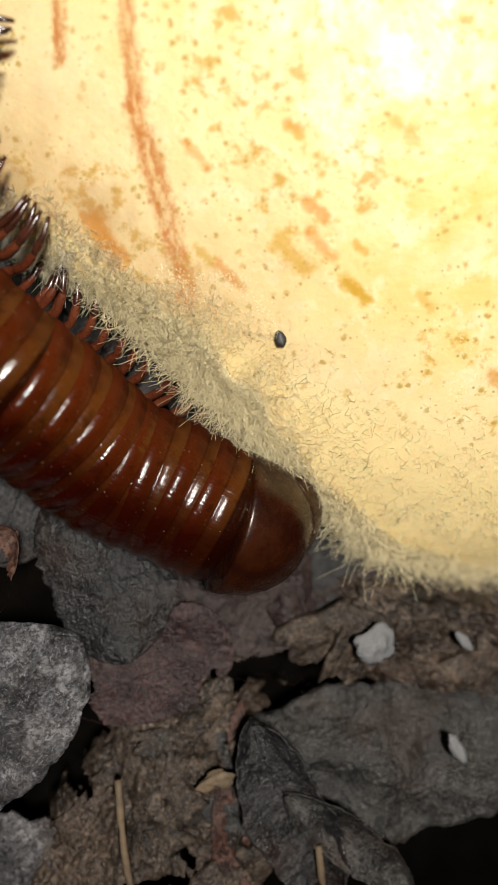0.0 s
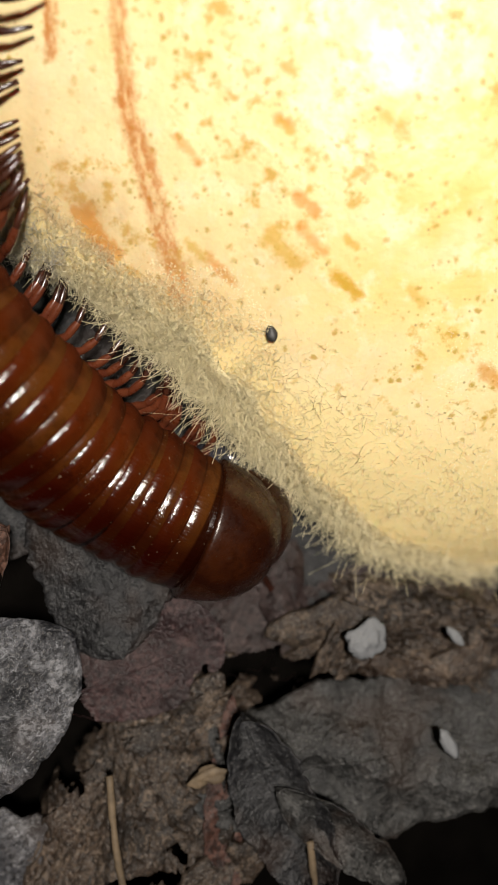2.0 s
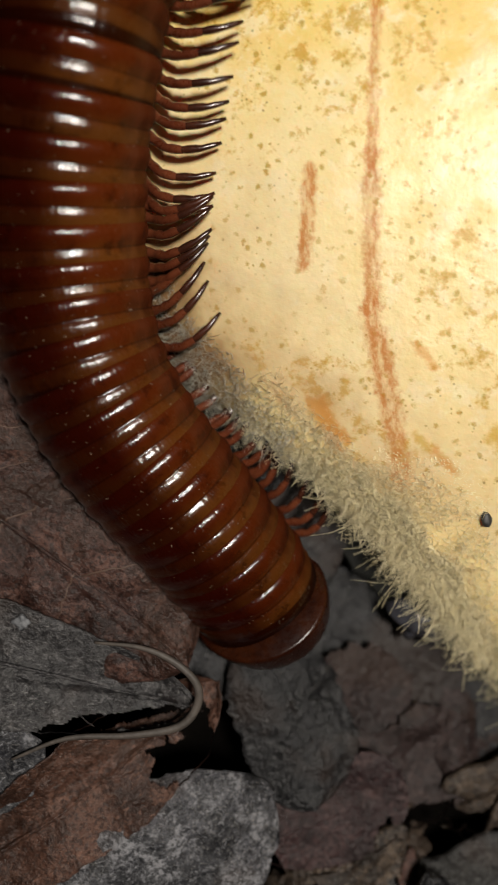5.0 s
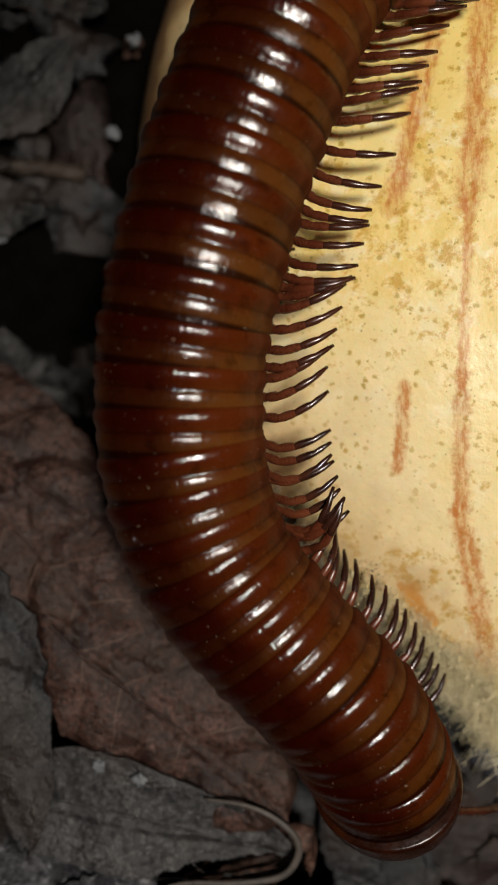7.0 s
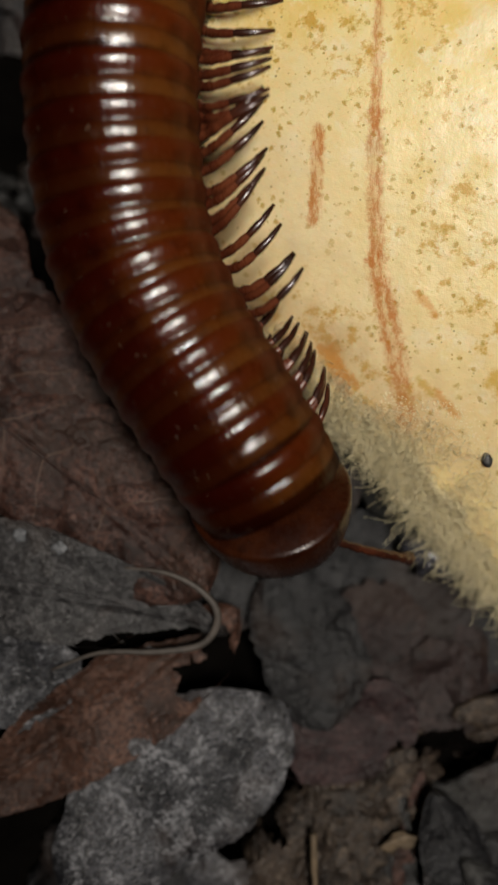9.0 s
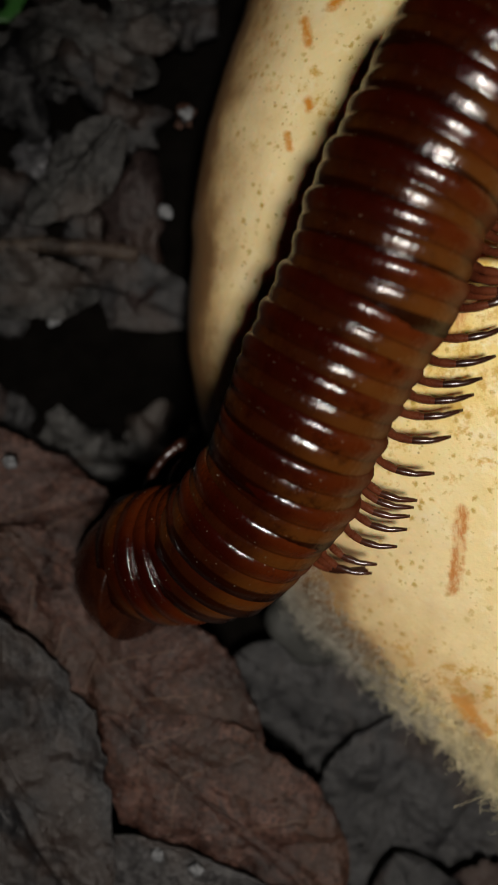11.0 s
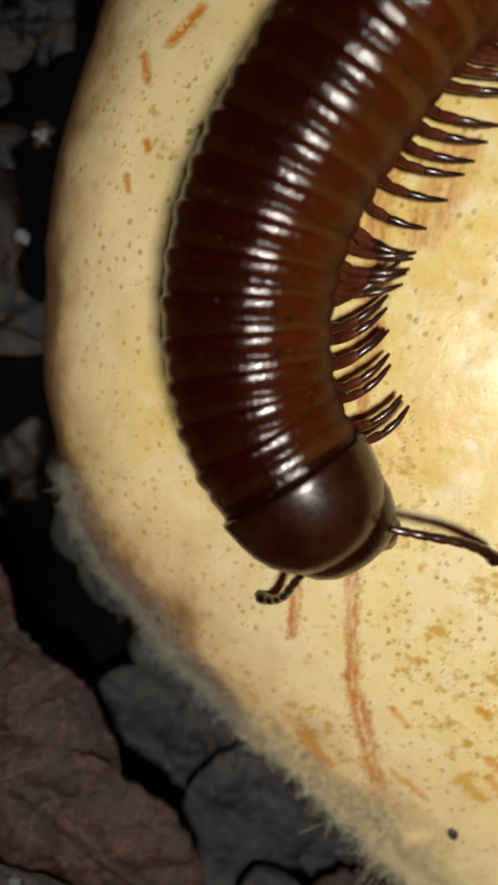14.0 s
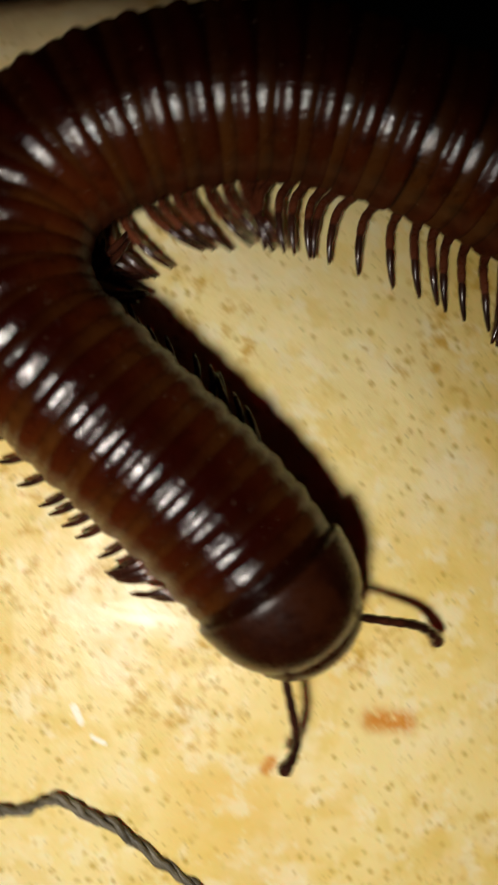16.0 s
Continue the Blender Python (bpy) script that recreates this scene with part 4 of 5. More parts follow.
def ring_mesh(name, profile, sides=40, flat=0.93):
    """A body ring round the y axis. profile: rows of y, radius and material."""
    verts, faces, index = [], [], []
    for y, r, _ in profile:
        for k in range(sides):
            a = 2 * math.pi * k / sides
            c, s = math.cos(a), math.sin(a)
            drop = 1.0 if s > -0.55 else 1.0 - 0.35 * (-0.55 - s)
            verts.append((c * r, y, s * r * flat * drop))
    for j in range(len(profile) - 1):
        for k in range(sides):
            a, b = j * sides + k, j * sides + (k + 1) % sides
            faces.append((a, a + sides, b + sides, b))
            mid = 2 * math.pi * (k + 0.5) / sides
            index.append(2 if math.sin(mid) < -0.72 else profile[j][2])
    return verts, faces, index


def millipede():
    body = tagged(new("millipede"), "large glossy chestnut brown millipede crawling over the fruit and litter", "millipede")
    R = RAD
    profile = [(y, (k if k < 0.9 else 0.965 + 0.8 * (k - 0.965)) * R, 0) for y, k in ((1.75, 0.30), (1.7, 0.920), (1.2, 0.931), (1.02, 0.938), (0.85, 0.950), (0.65, 0.961), (0.45, 0.965), (0.28, 0.961), (0.15, 0.948), (0.08, 0.944), (0.0, 0.950),
                                         (-0.14, 0.965), (-0.28, 0.980), (-0.42, 0.991), (-0.55, 0.998), (-0.67, 1.0), (-0.78, 0.997), (-0.90, 0.988), (-1.0, 0.974), (-1.08, 0.957), (-1.15, 0.932), (-1.17, 0.3))]
    v, f, ix = ring_mesh("ring", profile)
    ix = [1 if q == 2 else 0 for q in ix]
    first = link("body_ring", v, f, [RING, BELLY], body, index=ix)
    # one leg to the right, from the belly outwards
    path = [(0.9, 0, -0.86 * R), (1.7, 0.25, -0.93 * R), (2.9, 0.5, -0.90 * R), (3.9, 0.6, -0.82 * R), (4.9, 0.4, -0.82 * R), (5.8, 0.0, -0.90 * R), (6.5, -0.55, -1.02 * R)]
    rad = [0.32, 0.31, 0.28, 0.255, 0.23, 0.195, 0.09]
    fine, fr = [], []
    for i in range(len(path) - 1):
        for k in range(3):
            fine.append(Vector(path[i]).lerp(Vector(path[i + 1]), k / 3))
            fr.append((rad[i] + (rad[i + 1] - rad[i]) * k / 3) * (0.86 if k == 0 else 1.04))
    fine.append(Vector(path[-1])), fr.append(rad[-1])
    v, f = tube(fine, fr, 8)
    ix = [0 if q < 8 * 12 else 1 for q in range(len(f))]
    right = link("leg", v, f, [LEG, LEG_TIP], first, index=ix)
    left = link("leg", [(-p[0], p[1], p[2]) for p in v], [tuple(reversed(q)) for q in f], [LEG, LEG_TIP], first, index=ix)
    rings, legs = [], []
    for i in range(RINGS):
        ob = first if i == 0 else new("body_ring", first.data)
        ob.parent = body
        k = ring_size(i)
        ob.scale = (k, 1.0, k)
        rings.append(ob)
        for src, side in ((right, 1), (left, -1)):
            for n in (0, 1):
                if i == 0 and n == 0:
                    leg = src
                else:
                    leg = new("leg", src.data)
                    leg.parent = ob
                legs.append((leg, i, side, n))
    # the collar shield behind the head
    profile = [(3.5, 0.30 * R, 0), (3.45, 0.38 * R, 0), (3.2, 0.52 * R, 0), (2.7, 0.67 * R, 0), (2.0, 0.80 * R, 0), (1.2, 0.89 * R, 0), (0.3, 0.945 * R, 0), (-0.5, 0.975 * R, 0), (-0.85, 0.985 * R, 0), (-1.0, 0.98 * R, 0), (-1.1, 0.95 * R, 0), (-1.1, 0.3 * R, 0)]
    profile = [(y, 0.925 * k, m) for y, k, m in profile]
    v, f, ix = ring_mesh("collar", profile)
    collar = link("collar", v, f, [HEAD, RING, BELLY], body, "smooth dark collar shield", index=ix)
    # head capsule, a blunt dome
    profile = [(3.0, 0.02 * R, 0), (2.96, 0.22 * R, 0), (2.75, 0.42 * R, 0), (2.25, 0.61 * R, 0), (1.5, 0.75 * R, 0), (0.5, 0.83 * R, 0), (-0.8, 0.85 * R, 0), (-1.2, 0.3 * R, 0)]
    v, f, ix = ring_mesh("head", profile, 36, 0.95)
    v = [(p[0] * 0.88, p[1] + 0.2, p[2] * 0.80 - 1.1) for p in v]
    head = link("head", v, f, [HEAD, RING, BELLY], body, "dark blunt head capsule", index=ix)
    pieces = []
    for k in (1, -1):
        pieces.append(tube([(k * 1.9, 1.2, -1.6), (k * 1.8, 2.3, -2.0), (k * 1.2, 2.9, -2.4), (k * 0.5, 3.2, -2.7)], [0.8, 0.85, 0.65, 0.25], 10))
        pieces.append(tube([(k * 0.7, 2.6, -2.6), (k * 0.8, 3.1, -3.1), (k * 0.6, 3.5, -3.5)], [0.5, 0.42, 0.15], 8))
        pieces.append(tube([(k * 1.4, 2.4, -2.9), (k * 1.7, 2.8, -3.4), (k * 1.5, 3.2, -3.8)], [0.42, 0.35, 0.12], 8))
    v, f = join(*pieces)
    link("mouthparts", v, f, LEG, head, "small reddish brown mouthparts")
    feelers = []
    for side in (1, -1):
        pts, rd = [], []
        for k in range(8):
            for h, w in ((0.0, 0.86), (0.35, 1.0), (0.8, 1.05)):
                s = (k + h) / 8
                b = max(0, s - 0.5)
                pts.append((side * 0.5 * s + 4.2 * b * b, 7.5 * s - 3.0 * b * b, -1.3 * s * s))
                rd.append((0.22 + 0.10 * s + 0.12 * max(0, s - 0.8) / 0.2) * w)
        pts.append((side * 0.5 + 1.20, 6.85, -1.35)), rd.append(0.16)
        v, f = tube(pts, rd, 8)
        feelers.append((link("antenna", v, f, LEG_TIP, head, "dark beaded antenna"), side))
    return body, rings, legs, collar, head, feelers


BODY, RING_OBS, LEG_OBS, COLLAR, HEAD_OB, FEELERS = millipede()


def along(line, run, s):
    """The place at a length along the line and the way towards the head."""
    if s <= run[0]:
        d = (line[0] - line[1]).normalized()
        return line[0] + d * -s, d
    i = min(int(np.searchsorted(run, s)), len(run) - 1)
    w = (s - run[i - 1]) / max(run[i] - run[i - 1], 1e-6)
    return line[i - 1].lerp(line[i], w), (line[max(i - 3, 0)] - line[min(i + 2, len(line) - 1)]).normalized()


def body_pose(place, ahead):
    """A pose with y towards the head and the back turned away from the fruit."""
    out = Vector((place.x - FX, place.y - FY, 0)) / 42
    up = Vector((0, 0, 1)) + 0.7 * out
    x = ahead.cross(up).normalized()
    z = x.cross(ahead)
    m = Matrix((x, ahead, z)).transposed().to_4x4()
    m.translation = place * MM
    return m


def motions():
    ways = [
        (0, [(1.7, -10.3, -6.0), (-1.9, -9.9, -5.0), (-6.0, -7.8, -4.5), (-9.0, -6.3, -4.0), (-11.8, -3.8, -2.3), (-14.3, -1.8, -0.6), (-16.8, 0.5, 0.4), (-19.4, 3.4, 1.4), (-21.1, 7.2, 2.4), (-21.6, 11.6, 3.4), (-20.4, 15.7, 5.4), (-18.2, 20.6, 7.4), (-19.1, 32.9, 6.8), (-15.7, 44.1, 7.7), (-9.1, 52.8, 8.5), (-1.6, 60.0, 8.5), (8.0, 64.2, 8.5), (18.4, 64.8, 8.5), (28.4, 61.8, 8.5), (36.8, 55.7, 8.5)]),
        (1.5, [(1.8, -10.7, -6.0), (-0.9, -10.5, -5.0), (-5.2, -8.6, -4.5), (-9.2, -6.5, -4.0), (-12.1, -4.0, -2.3), (-14.7, -1.8, -0.6), (-17.0, 0.9, 0.4), (-19.1, 3.9, 1.4), (-20.4, 7.8, 2.4), (-20.9, 11.9, 3.4), (-19.6, 15.7, 5.4), (-17.5, 20.4, 7.4), (-18.7, 32.5, 6.9), (-15.7, 43.7, 7.8), (-9.3, 52.5, 8.5), (-1.9, 59.8, 8.5), (7.6, 64.1, 8.5), (18.0, 64.8, 8.5), (28.1, 62.0, 8.5), (36.5, 55.9, 8.5)]),
        (2.5, [(-2.9, -11.7, -7.8), (-4.8, -11.0, -6.0), (-7.5, -9.9, -5.2), (-10.2, -7.7, -4.0), (-12.6, -4.9, -2.3), (-14.9, -2.0, -0.6), (-17.0, 0.9, 0.4), (-18.8, 4.3, 1.4), (-19.8, 8.4, 2.4), (-19.9, 12.7, 3.4), (-18.6, 16.8, 5.4), (-16.5, 20.9, 7.4), (-17.9, 32.6, 7.3), (-15.3, 43.6, 7.9), (-9.3, 52.6, 8.5), (-1.8, 59.8, 8.5), (7.7, 64.1, 8.5), (18.1, 64.8, 8.5), (28.1, 62.0, 8.5), (36.5, 55.9, 8.5)]),
        (3.5, [(-6.8, -9.8, -9.4), (-7.8, -8.9, -6.2), (-10.6, -6.3, -4.6), (-13.5, -2.9, -3.5), (-16.4, 0.1, -1.8), (-18.9, 3.2, -0.1), (-20.8, 6.5, 0.9), (-21.3, 9.9, 2.4), (-21.1, 14.3, 3.4), (-19.8, 18.7, 5.4), (-17.9, 23.5, 7.4), (-18.2, 35.4, 7.2), (-14.6, 46.2, 7.9), (-7.7, 54.6, 8.5), (0.3, 61.2, 8.5), (10.2, 64.6, 8.5), (20.6, 64.5, 8.5), (30.3, 60.8, 8.5), (38.2, 54.0, 8.5)]),
        (4.2, [(-8.4, -10.4, -9.4), (-9.2, -8.8, -6.2), (-11.7, -6.0, -4.6), (-14.6, -2.6, -3.5), (-17.3, 0.4, -1.8), (-19.7, 3.7, -0.1), (-21.4, 8.0, 0.9), (-22.0, 12.2, 2.4), (-21.8, 17.1, 4.4), (-20.9, 21.6, 6.4), (-19.0, 26.2, 8.4), (-18.3, 38.2, 7.1), (-13.6, 48.6, 7.8), (-6.1, 56.4, 8.5), (2.5, 62.3, 8.5), (12.6, 64.9, 8.5), (23.0, 63.9, 8.5), (32.4, 59.4, 8.5), (39.7, 52.0, 8.5)]),
        (5, [(-10.8, -6.6, -9.2), (-11.9, -5.3, -5.8), (-13.9, -2.7, -3.8), (-16.9, 0.8, -2.0), (-19.8, 4.2, -1.0), (-22.0, 8.1, 0.0), (-23.0, 12.4, 1.0), (-23.2, 17.8, 3.0), (-22.5, 22.8, 5.0), (-21.7, 26.8, 6.0), (-19.3, 31.8, 8.0), (-16.9, 43.3, 7.3), (-10.9, 52.9, 7.9), (-2.4, 59.5, 8.5), (7.0, 63.9, 8.5), (17.4, 64.9, 8.5), (27.5, 62.3, 8.5), (36.1, 56.4, 8.5), (42.1, 47.9, 8.5)]),
        (7.5, [(-10.0, -7.5, 1.0), (-11.6, -2.9, 5.0), (-14.1, 1.0, 6.5), (-17.5, 4.7, 7.0), (-20.5, 8.5, 7.5), (-22.1, 12.5, 8.0), (-22.6, 16.8, 8.5), (-22.0, 22.4, 9.0), (-20.6, 28.2, 9.0), (-18.5, 34.0, 9.0), (-16.0, 39.0, 9.0), (-12.2, 44.9, 9.5), (-7.4, 53.9, 8.8), (0.2, 60.7, 8.6), (9.8, 64.6, 8.5), (20.3, 64.5, 8.5), (30.0, 61.0, 8.5), (38.0, 54.2, 8.5), (43.2, 45.2, 8.5)]),
        (8.3, [(-10.5, -10.0, 2.0), (-12.1, -4.8, 6.0), (-14.4, -0.0, 7.0), (-17.1, 3.9, 7.5), (-19.7, 7.9, 8.0), (-21.2, 12.6, 8.5), (-21.7, 17.0, 9.0), (-21.5, 22.4, 9.0), (-20.6, 26.6, 9.0), (-18.7, 32.1, 9.0), (-15.8, 37.5, 9.5), (-12.8, 47.8, 8.3), (-6.6, 56.3, 8.4), (2.2, 62.1, 8.5), (12.2, 64.9, 8.5), (22.6, 64.0, 8.5), (32.1, 59.7, 8.5), (39.5, 52.4, 8.5)]),
        (9, [(-12.0, -4.7, 3.0), (-13.0, -1.7, 7.0), (-15.4, 1.9, 8.0), (-17.9, 5.6, 8.0), (-19.8, 9.5, 8.0), (-20.7, 13.9, 8.5), (-21.0, 18.9, 9.0), (-20.7, 22.9, 9.0), (-19.4, 28.1, 9.0), (-17.1, 33.5, 9.5), (-15.0, 44.3, 7.9), (-9.4, 53.6, 8.2), (-1.2, 60.2, 8.5), (8.4, 64.3, 8.5), (18.8, 64.8, 8.5), (28.8, 61.7, 8.5), (37.0, 55.3, 8.5), (42.7, 46.6, 8.5)]),
        (9.2, [(-14.4, -1.4, 4.0), (-14.6, 0.7, 7.0), (-16.8, 5.1, 8.0), (-18.9, 9.3, 8.0), (-20.3, 13.3, 8.0), (-20.9, 17.4, 8.5), (-20.7, 21.5, 9.0), (-20.2, 25.0, 9.0), (-18.8, 30.2, 9.0), (-16.5, 35.6, 9.5), (-13.9, 46.1, 8.1), (-8.0, 55.0, 8.3), (0.5, 61.2, 8.5), (10.3, 64.6, 8.5), (20.7, 64.4, 8.5), (30.5, 60.7, 8.5), (38.3, 53.9, 8.5), (43.4, 44.8, 8.5), (45.0, 34.5, 8.5)]),
        (9.5, [(-19.0, 1.3, -1.6), (-18.8, 2.7, 2.8), (-19.0, 6.4, 7.0), (-19.8, 10.7, 7.5), (-20.2, 15.0, 8.0), (-20.2, 19.1, 8.5), (-19.7, 24.1, 9.0), (-19.1, 27.8, 9.0), (-17.0, 33.6, 9.0), (-13.9, 39.0, 9.5), (-11.0, 48.8, 8.7), (-4.9, 57.0, 8.6), (3.7, 62.8, 8.5), (13.9, 65.0, 8.5), (24.2, 63.6, 8.5), (33.4, 58.7, 8.5), (40.4, 51.0, 8.5), (44.3, 41.3, 8.5)]),
        (10, [(-29.2, 11.5, -2.0), (-27.7, 8.5, 0.0), (-24.8, 8.2, 3.0), (-22.1, 10.1, 5.5), (-20.4, 14.2, 7.0), (-19.7, 18.1, 8.0), (-19.0, 22.1, 8.5), (-18.1, 26.8, 9.0), (-17.3, 30.8, 9.0), (-14.6, 36.9, 9.0), (-10.7, 41.8, 9.5), (-7.7, 50.8, 9.3), (-1.6, 58.6, 8.9), (7.2, 64.0, 8.5), (17.5, 64.9, 8.5), (27.6, 62.2, 8.5), (36.2, 56.3, 8.5), (42.2, 47.7, 8.5), (44.9, 37.7, 8.5)]),
        (12.5, [(-32.0, 12.3, -4.0), (-27.6, 17.2, -1.0), (-23.6, 21.5, 2.0), (-19.9, 26.8, 5.0), (-16.6, 31.5, 7.0), (-13.8, 35.7, 8.5), (-11.4, 39.7, 9.5), (-8.7, 43.9, 9.5), (-6.3, 47.2, 9.5), (-3.5, 49.8, 9.5), (1.6, 57.1, 9.9), (9.5, 62.4, 9.2), (19.5, 64.7, 8.5), (29.4, 61.3, 8.5), (37.5, 54.8, 8.5), (42.9, 45.9, 8.5), (45.0, 35.7, 8.5), (43.4, 25.4, 8.5)]),
        (13, [(-24.7, 9.8, -3.0), (-24.2, 14.8, 0.0), (-21.8, 21.0, 3.0), (-18.7, 27.1, 6.0), (-16.0, 32.0, 8.0), (-13.5, 36.4, 9.0), (-10.8, 41.1, 9.5), (-8.0, 45.4, 9.5), (-5.4, 48.4, 9.5), (-2.6, 50.8, 9.5), (2.9, 57.8, 9.9), (11.1, 62.6, 9.2), (21.2, 64.4, 8.5), (30.9, 60.5, 8.5), (38.6, 53.5, 8.5), (43.5, 44.3, 8.5), (45.0, 34.0, 8.5), (42.8, 23.8, 8.5)]),
        (13.5, [(-17.6, 11.5, 2.0), (-18.4, 16.3, 5.0), (-18.7, 21.3, 7.0), (-18.3, 26.0, 8.0), (-16.5, 30.7, 9.0), (-14.2, 35.2, 9.5), (-11.6, 39.7, 9.5), (-9.4, 43.1, 9.5), (-6.0, 46.8, 9.5), (-2.9, 49.0, 9.5), (1.7, 56.3, 10.1), (9.2, 62.0, 9.4), (19.1, 64.7, 8.5), (29.1, 61.5, 8.5), (37.3, 55.1, 8.5), (42.8, 46.3, 8.5), (45.0, 36.1, 8.5), (43.5, 25.8, 8.5), (38.7, 16.6, 8.5)]),
        (14, [(-8.4, 19.6, 9.2), (-10.5, 22.5, 9.0), (-12.7, 26.1, 8.8), (-13.5, 30.3, 8.9), (-13.2, 34.4, 9.1), (-11.8, 38.4, 9.5), (-9.9, 41.7, 9.9), (-7.6, 45.2, 10.2), (-4.5, 48.6, 10.4), (-0.8, 51.5, 10.7), (2.3, 53.1, 10.9), (8.6, 58.9, 10.2), (17.4, 62.3, 9.4), (27.7, 62.2, 8.5), (36.3, 56.2, 8.5), (42.2, 47.6, 8.5), (44.9, 37.6, 8.5), (44.0, 27.2, 8.5), (39.5, 17.7, 8.5), (32.2, 10.4, 8.5)]),
        (14.5, [(-1.0, 26.6, 11.8), (-4.0, 30.1, 11.4), (-6.7, 33.9, 11.0), (-8.0, 38.1, 10.6), (-7.8, 42.3, 10.4), (-6.3, 46.4, 10.3), (-3.9, 49.7, 10.4), (-0.4, 52.7, 10.5), (3.7, 55.1, 10.7), (7.8, 57.0, 10.6), (12.1, 58.3, 10.5), (20.7, 60.0, 10.0), (30.1, 58.4, 9.3), (38.9, 53.1, 8.5), (43.7, 43.8, 8.5), (45.0, 33.5, 8.5), (42.6, 23.3, 8.5), (37.0, 14.6, 8.5), (28.7, 8.3, 8.5)]),
        (14.7, [(3.1, 30.0, 12.6), (-0.9, 34.5, 12.1), (-4.2, 38.8, 11.4), (-5.9, 43.2, 10.8), (-5.6, 47.5, 10.3), (-3.9, 51.9, 10.0), (-0.9, 55.7, 9.7), (3.0, 59.0, 9.6), (7.3, 61.9, 9.1), (12.5, 64.3, 8.7), (17.2, 65.8, 8.1), (22.9, 66.9, 7.3), (33.0, 66.4, 5.8), (43.3, 62.4, 3.9), (52.7, 55.1, 1.5), (60.0, 44.6, -1.7), (60.9, 31.9, -1.7), (58.3, 19.3, -1.7)]),
        (15, [(13.5, 38.5, 13.4), (9.7, 39.3, 13.2), (5.6, 40.1, 12.8), (1.7, 41.4, 12.3), (-1.0, 43.8, 11.7), (-2.3, 47.5, 11.0), (-1.8, 52.0, 10.4), (0.2, 56.3, 9.8), (3.6, 59.8, 9.4), (8.0, 62.4, 9.1), (13.2, 64.4, 8.6), (18.6, 65.6, 8.2), (24.2, 65.9, 7.6), (34.2, 65.0, 6.0), (44.4, 60.8, 4.1), (53.5, 53.2, 1.6), (60.4, 42.5, -1.7), (60.7, 29.7, -1.7), (57.5, 17.3, -1.7)]),
        (15.2, [(18.5, 40.9, 13.2), (14.6, 40.9, 13.3), (10.7, 41.5, 13.1), (6.8, 42.9, 12.8), (3.3, 44.9, 12.2), (1.1, 48.2, 11.6), (1.1, 52.0, 10.9), (3.1, 55.8, 10.4), (6.7, 58.8, 10.1), (11.4, 61.0, 9.8), (16.2, 62.2, 9.4), (20.8, 62.7, 9.1), (25.5, 62.4, 8.7), (35.2, 61.7, 7.1), (45.1, 57.7, 4.9), (54.1, 50.0, 2.2), (60.8, 39.0, -1.7), (60.2, 26.2, -1.7), (56.0, 14.1, -1.7), (48.6, 3.6, -1.7)]),
        (15.5, [(24.4, 42.2, 12.7), (20.9, 43.0, 12.9), (17.0, 44.1, 13.0), (13.2, 45.4, 12.9), (9.2, 47.2, 12.5), (6.0, 49.7, 11.9), (4.8, 53.2, 11.2), (5.9, 56.8, 10.5), (9.0, 59.5, 10.0), (13.3, 61.2, 9.8), (17.7, 62.0, 9.5), (22.7, 62.3, 9.0), (27.6, 62.0, 8.5), (32.9, 60.8, 7.9), (37.7, 58.8, 7.2), (46.2, 53.3, 5.8), (53.2, 44.8, 3.9), (57.7, 33.8, 1.5), (58.8, 21.1, -1.7), (53.3, 9.5, -1.7), (44.8, -0.0, -1.7)]),
        (15.8, [(30.0, 38.2, 12.2), (26.5, 40.7, 12.6), (22.9, 43.1, 12.8), (19.3, 45.5, 12.8), (15.6, 47.9, 12.6), (12.2, 50.3, 12.2), (9.2, 52.8, 11.6), (8.2, 56.0, 10.9), (10.2, 59.1, 10.2), (14.2, 61.1, 9.8), (20.1, 61.9, 9.4), (25.9, 62.0, 8.8), (31.3, 60.9, 8.2), (36.4, 59.3, 7.5), (41.1, 56.9, 6.7), (48.9, 50.1, 5.3), (54.7, 40.6, 3.5), (57.6, 29.0, 1.2), (57.0, 16.3, -1.7), (50.2, 5.4, -1.7)]),
        (16, [(30.7, 33.2, 12.2), (28.2, 36.7, 12.6), (25.4, 40.0, 12.7), (22.3, 42.9, 12.9), (18.8, 46.1, 12.8), (15.8, 49.1, 12.4), (14.6, 52.8, 11.8), (15.8, 56.8, 10.9), (19.6, 59.6, 10.1), (25.0, 61.1, 9.2), (30.2, 61.1, 8.4), (35.4, 59.6, 7.7), (40.3, 57.6, 6.8), (44.9, 54.7, 5.9), (51.6, 46.5, 4.5), (55.9, 36.0, 2.9), (57.1, 24.0, 0.9), (54.6, 11.6, -1.7), (46.6, 1.6, -1.7), (36.2, -5.8, -1.7)]),
    ]
    poses = {}
    for t, points in ways:
        line, run = spline(points)
        poses[t] = [body_pose(*along(line, run, ring_place(i) + 2.6)) for i in range(RINGS)]
        poses[t].append(body_pose(*along(line, run, 3.6)))
        poses[t].append(body_pose(*along(line, run, 2.1)))
    for i, ob in enumerate(RING_OBS + [COLLAR, HEAD_OB]):
        walk(ob, [(t, poses[t][i]) for t, _ in ways])
    # the legs swing in waves that run along the body and lift over the skin of the fruit
    times = [t for t, _ in ways]
    feet = [Vector((x * MM, 0, z * MM)) for x, z in ((2.0, -4.3), (3.4, -4.1), (4.8, -3.8), (6.2, -4.1), (7.2, -4.9))]
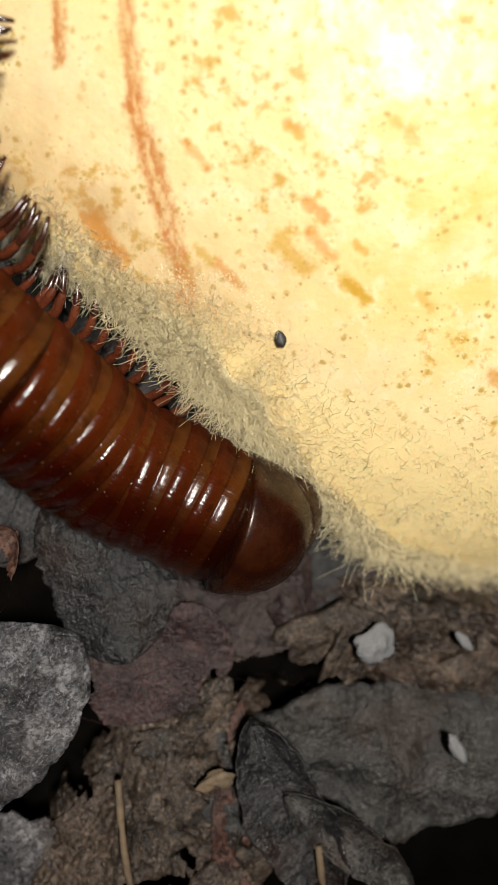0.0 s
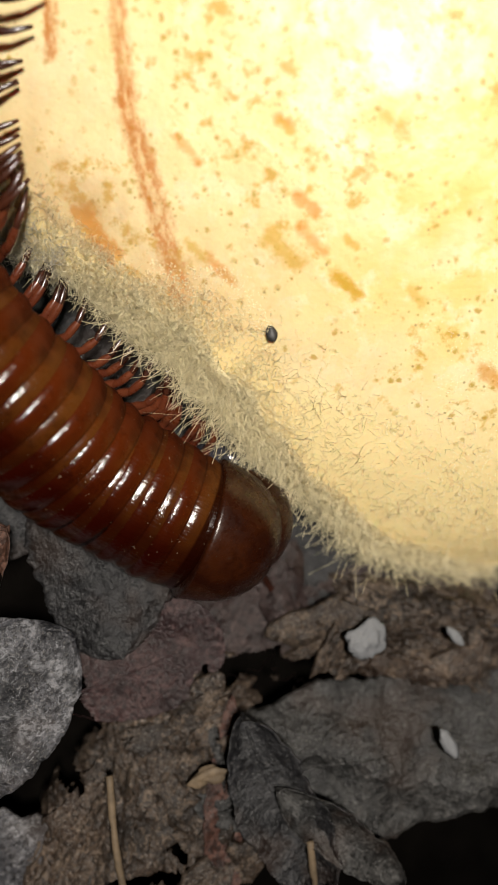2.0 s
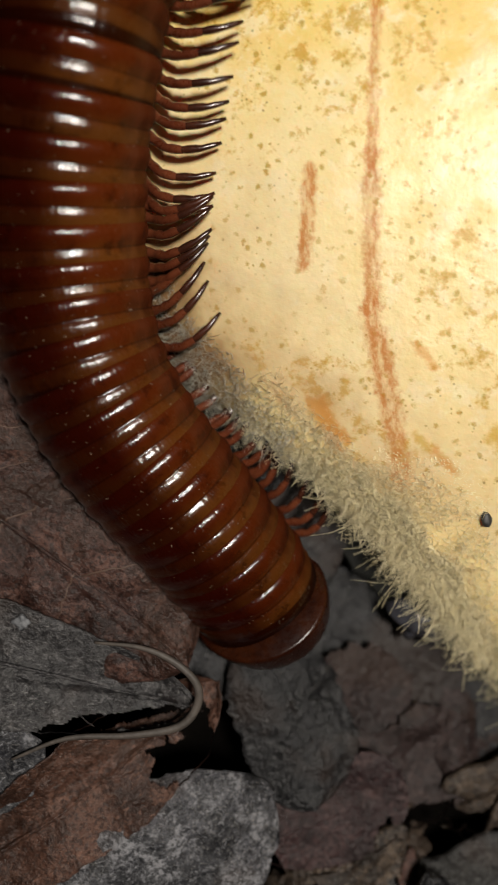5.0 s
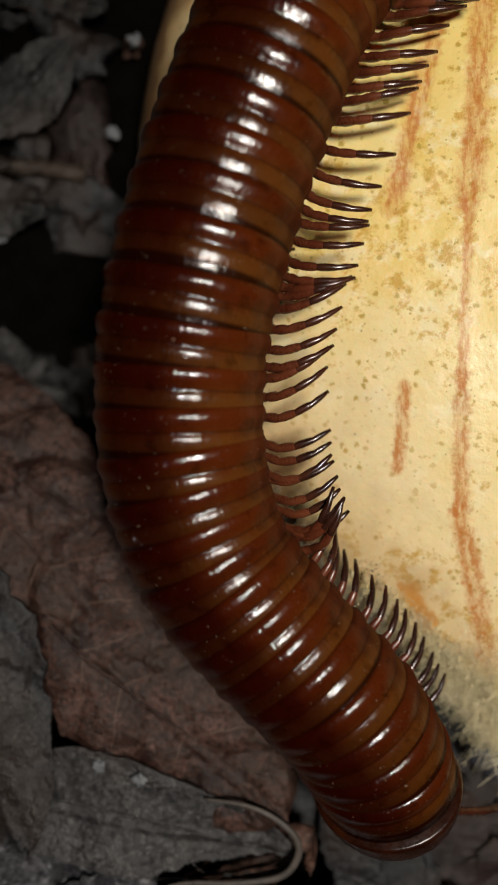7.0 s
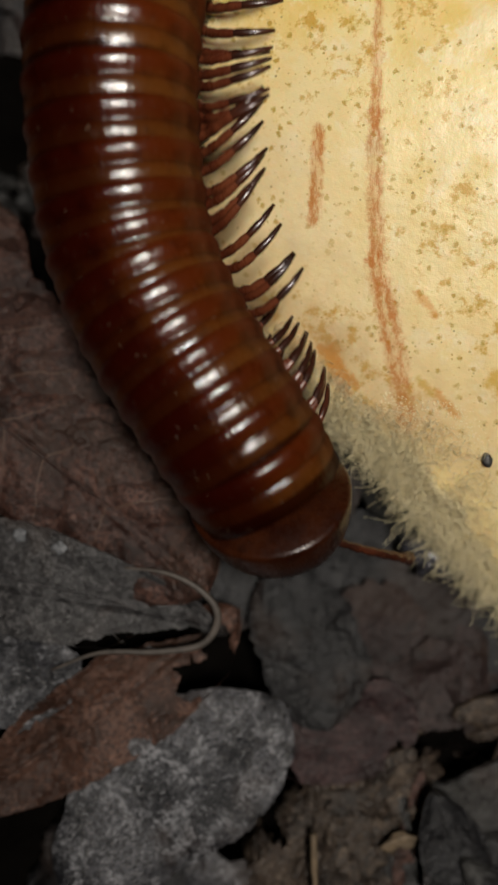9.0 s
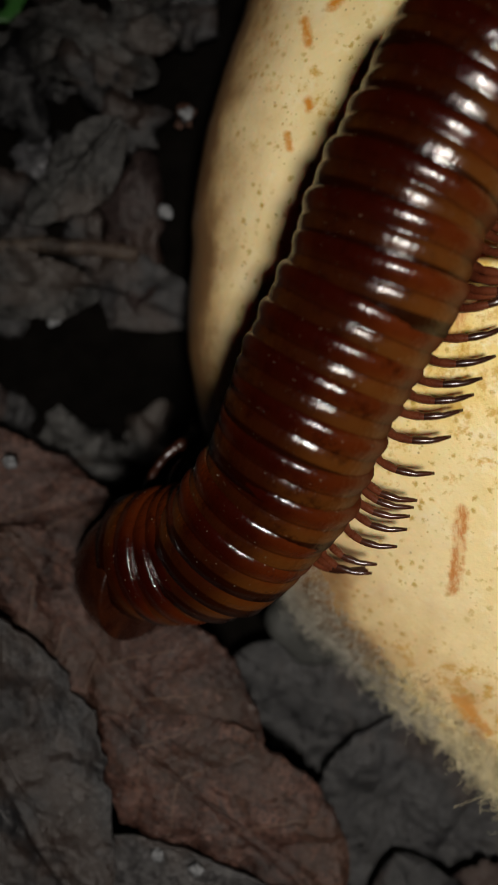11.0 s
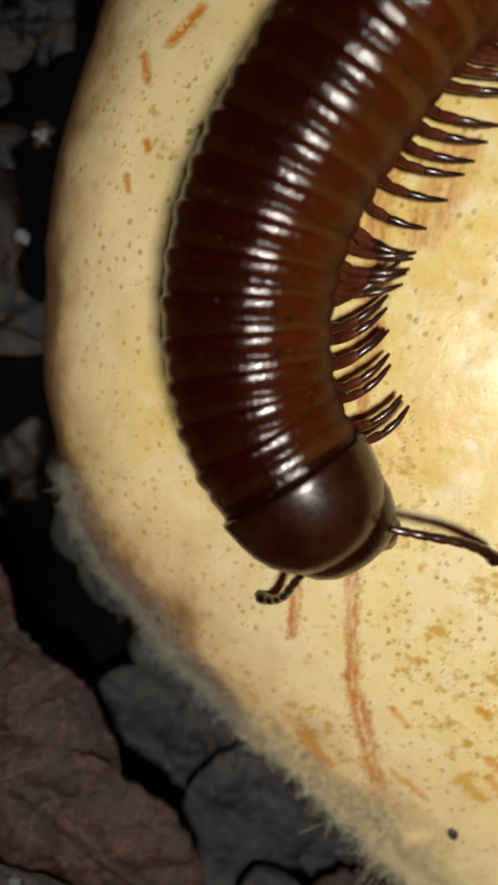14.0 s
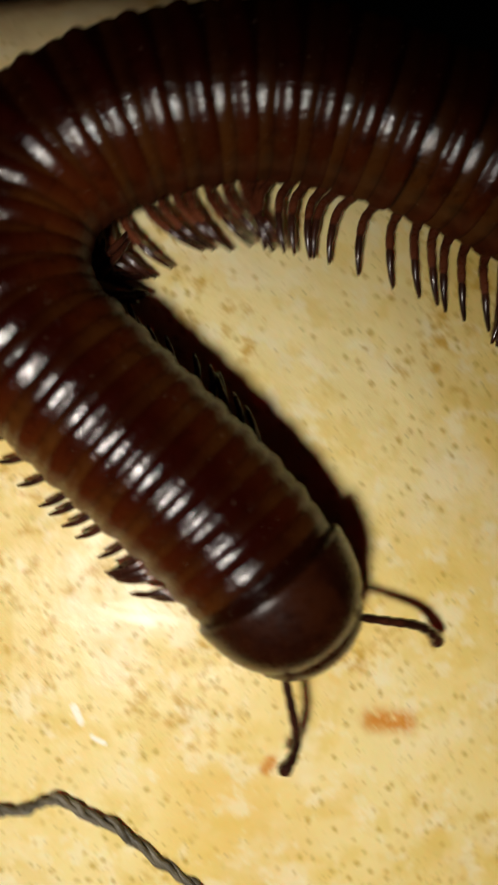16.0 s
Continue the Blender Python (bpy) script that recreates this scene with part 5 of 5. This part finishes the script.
    for leg, i, side, n in LEG_OBS:
        rows = []
        for k in range(65):
            t = k * 0.25
            b = min(max(int(np.searchsorted(times, t)), 1), len(times) - 1)
            w = (t - times[b - 1]) / (times[b] - times[b - 1])
            m = poses[times[b - 1]][i].lerp(poses[times[b]][i], w)
            lift = 0.0
            for p in feet:
                q = m @ Vector((p.x * side, 0, p.z)) / MM
                r = math.hypot(q.x - FX, q.y - FY)
                inside = rim_radius(math.degrees(math.atan2(q.y - FY, q.x - FX))) - (5.5 if i < 9 else 2.6)
                if r < inside:
                    need = fruit_z(q.x, q.y) + 0.25 - q.z
                    lift = max(lift, math.degrees(math.atan2(need, p.x / MM)))
            if lift == 0 and r > inside and q.z > -5.0:
                lift = -min(34, 5 * (q.z + 5.0))
            # on the outer side the legs lie swept back along the body
            away = (m.to_3x3() @ Vector((side, 0, 0))).dot(Vector((m.translation.x / MM - FX, m.translation.y / MM - FY, 0))) / 40
            tuck = 72 * min(1, max(0, away * 1.6))
            if side > 0:
                tuck = max(tuck, 50 * max(0, 1 - abs(t - 14.9) / 0.6))
            ph = 2 * math.pi * ((i + 0.5 * n) / 9.0 - t * 0.7) + (0.4 if side < 0 else 0)
            rows.append((t, pose(-side * 1.3 * tuck / 72 * MM, (0.55 - 1.0 * n) * MM, 0.15 * max(0, math.cos(ph)) * MM, 0, side * (-5 * max(0, math.cos(ph)) - min(lift, 30)), side * (13 * math.sin(ph) + 5 * math.sin(i * 2.3 + n) - tuck))))
        walk(leg, rows)
    for ob, side in FEELERS:
        rows = []
        for k in range(33):
            t = k * 0.5
            sw = 9 * math.sin(2.3 * t + side) + 5 * math.sin(4.1 * t + 2 * side)
            late = min(1, max(0, (t - 4) / 4))
            base = 56 if side > 0 else 4 + 38 * late
            dip = -14 if side > 0 else -40 + 26 * late
            if side > 0:
                down = max(0, 1 - abs(t - 2.5) / 1.2)
                base, dip = base - 20 * down, dip + 40 * down
            if side > 0:
                base -= 34 * min(1, max(0, (t - 15.4) / 0.6))
                dip += 10 * min(1, max(0, (t - 15.4) / 0.6))
            rows.append((t, pose(side * 2.0 * MM, (1.6 + (0.8 * down if side > 0 else 0)) * MM, -0.6 * MM, dip + 6 * math.sin(3 * t + side), 0, -side * (base + sw))))
        walk(ob, rows)


motions()
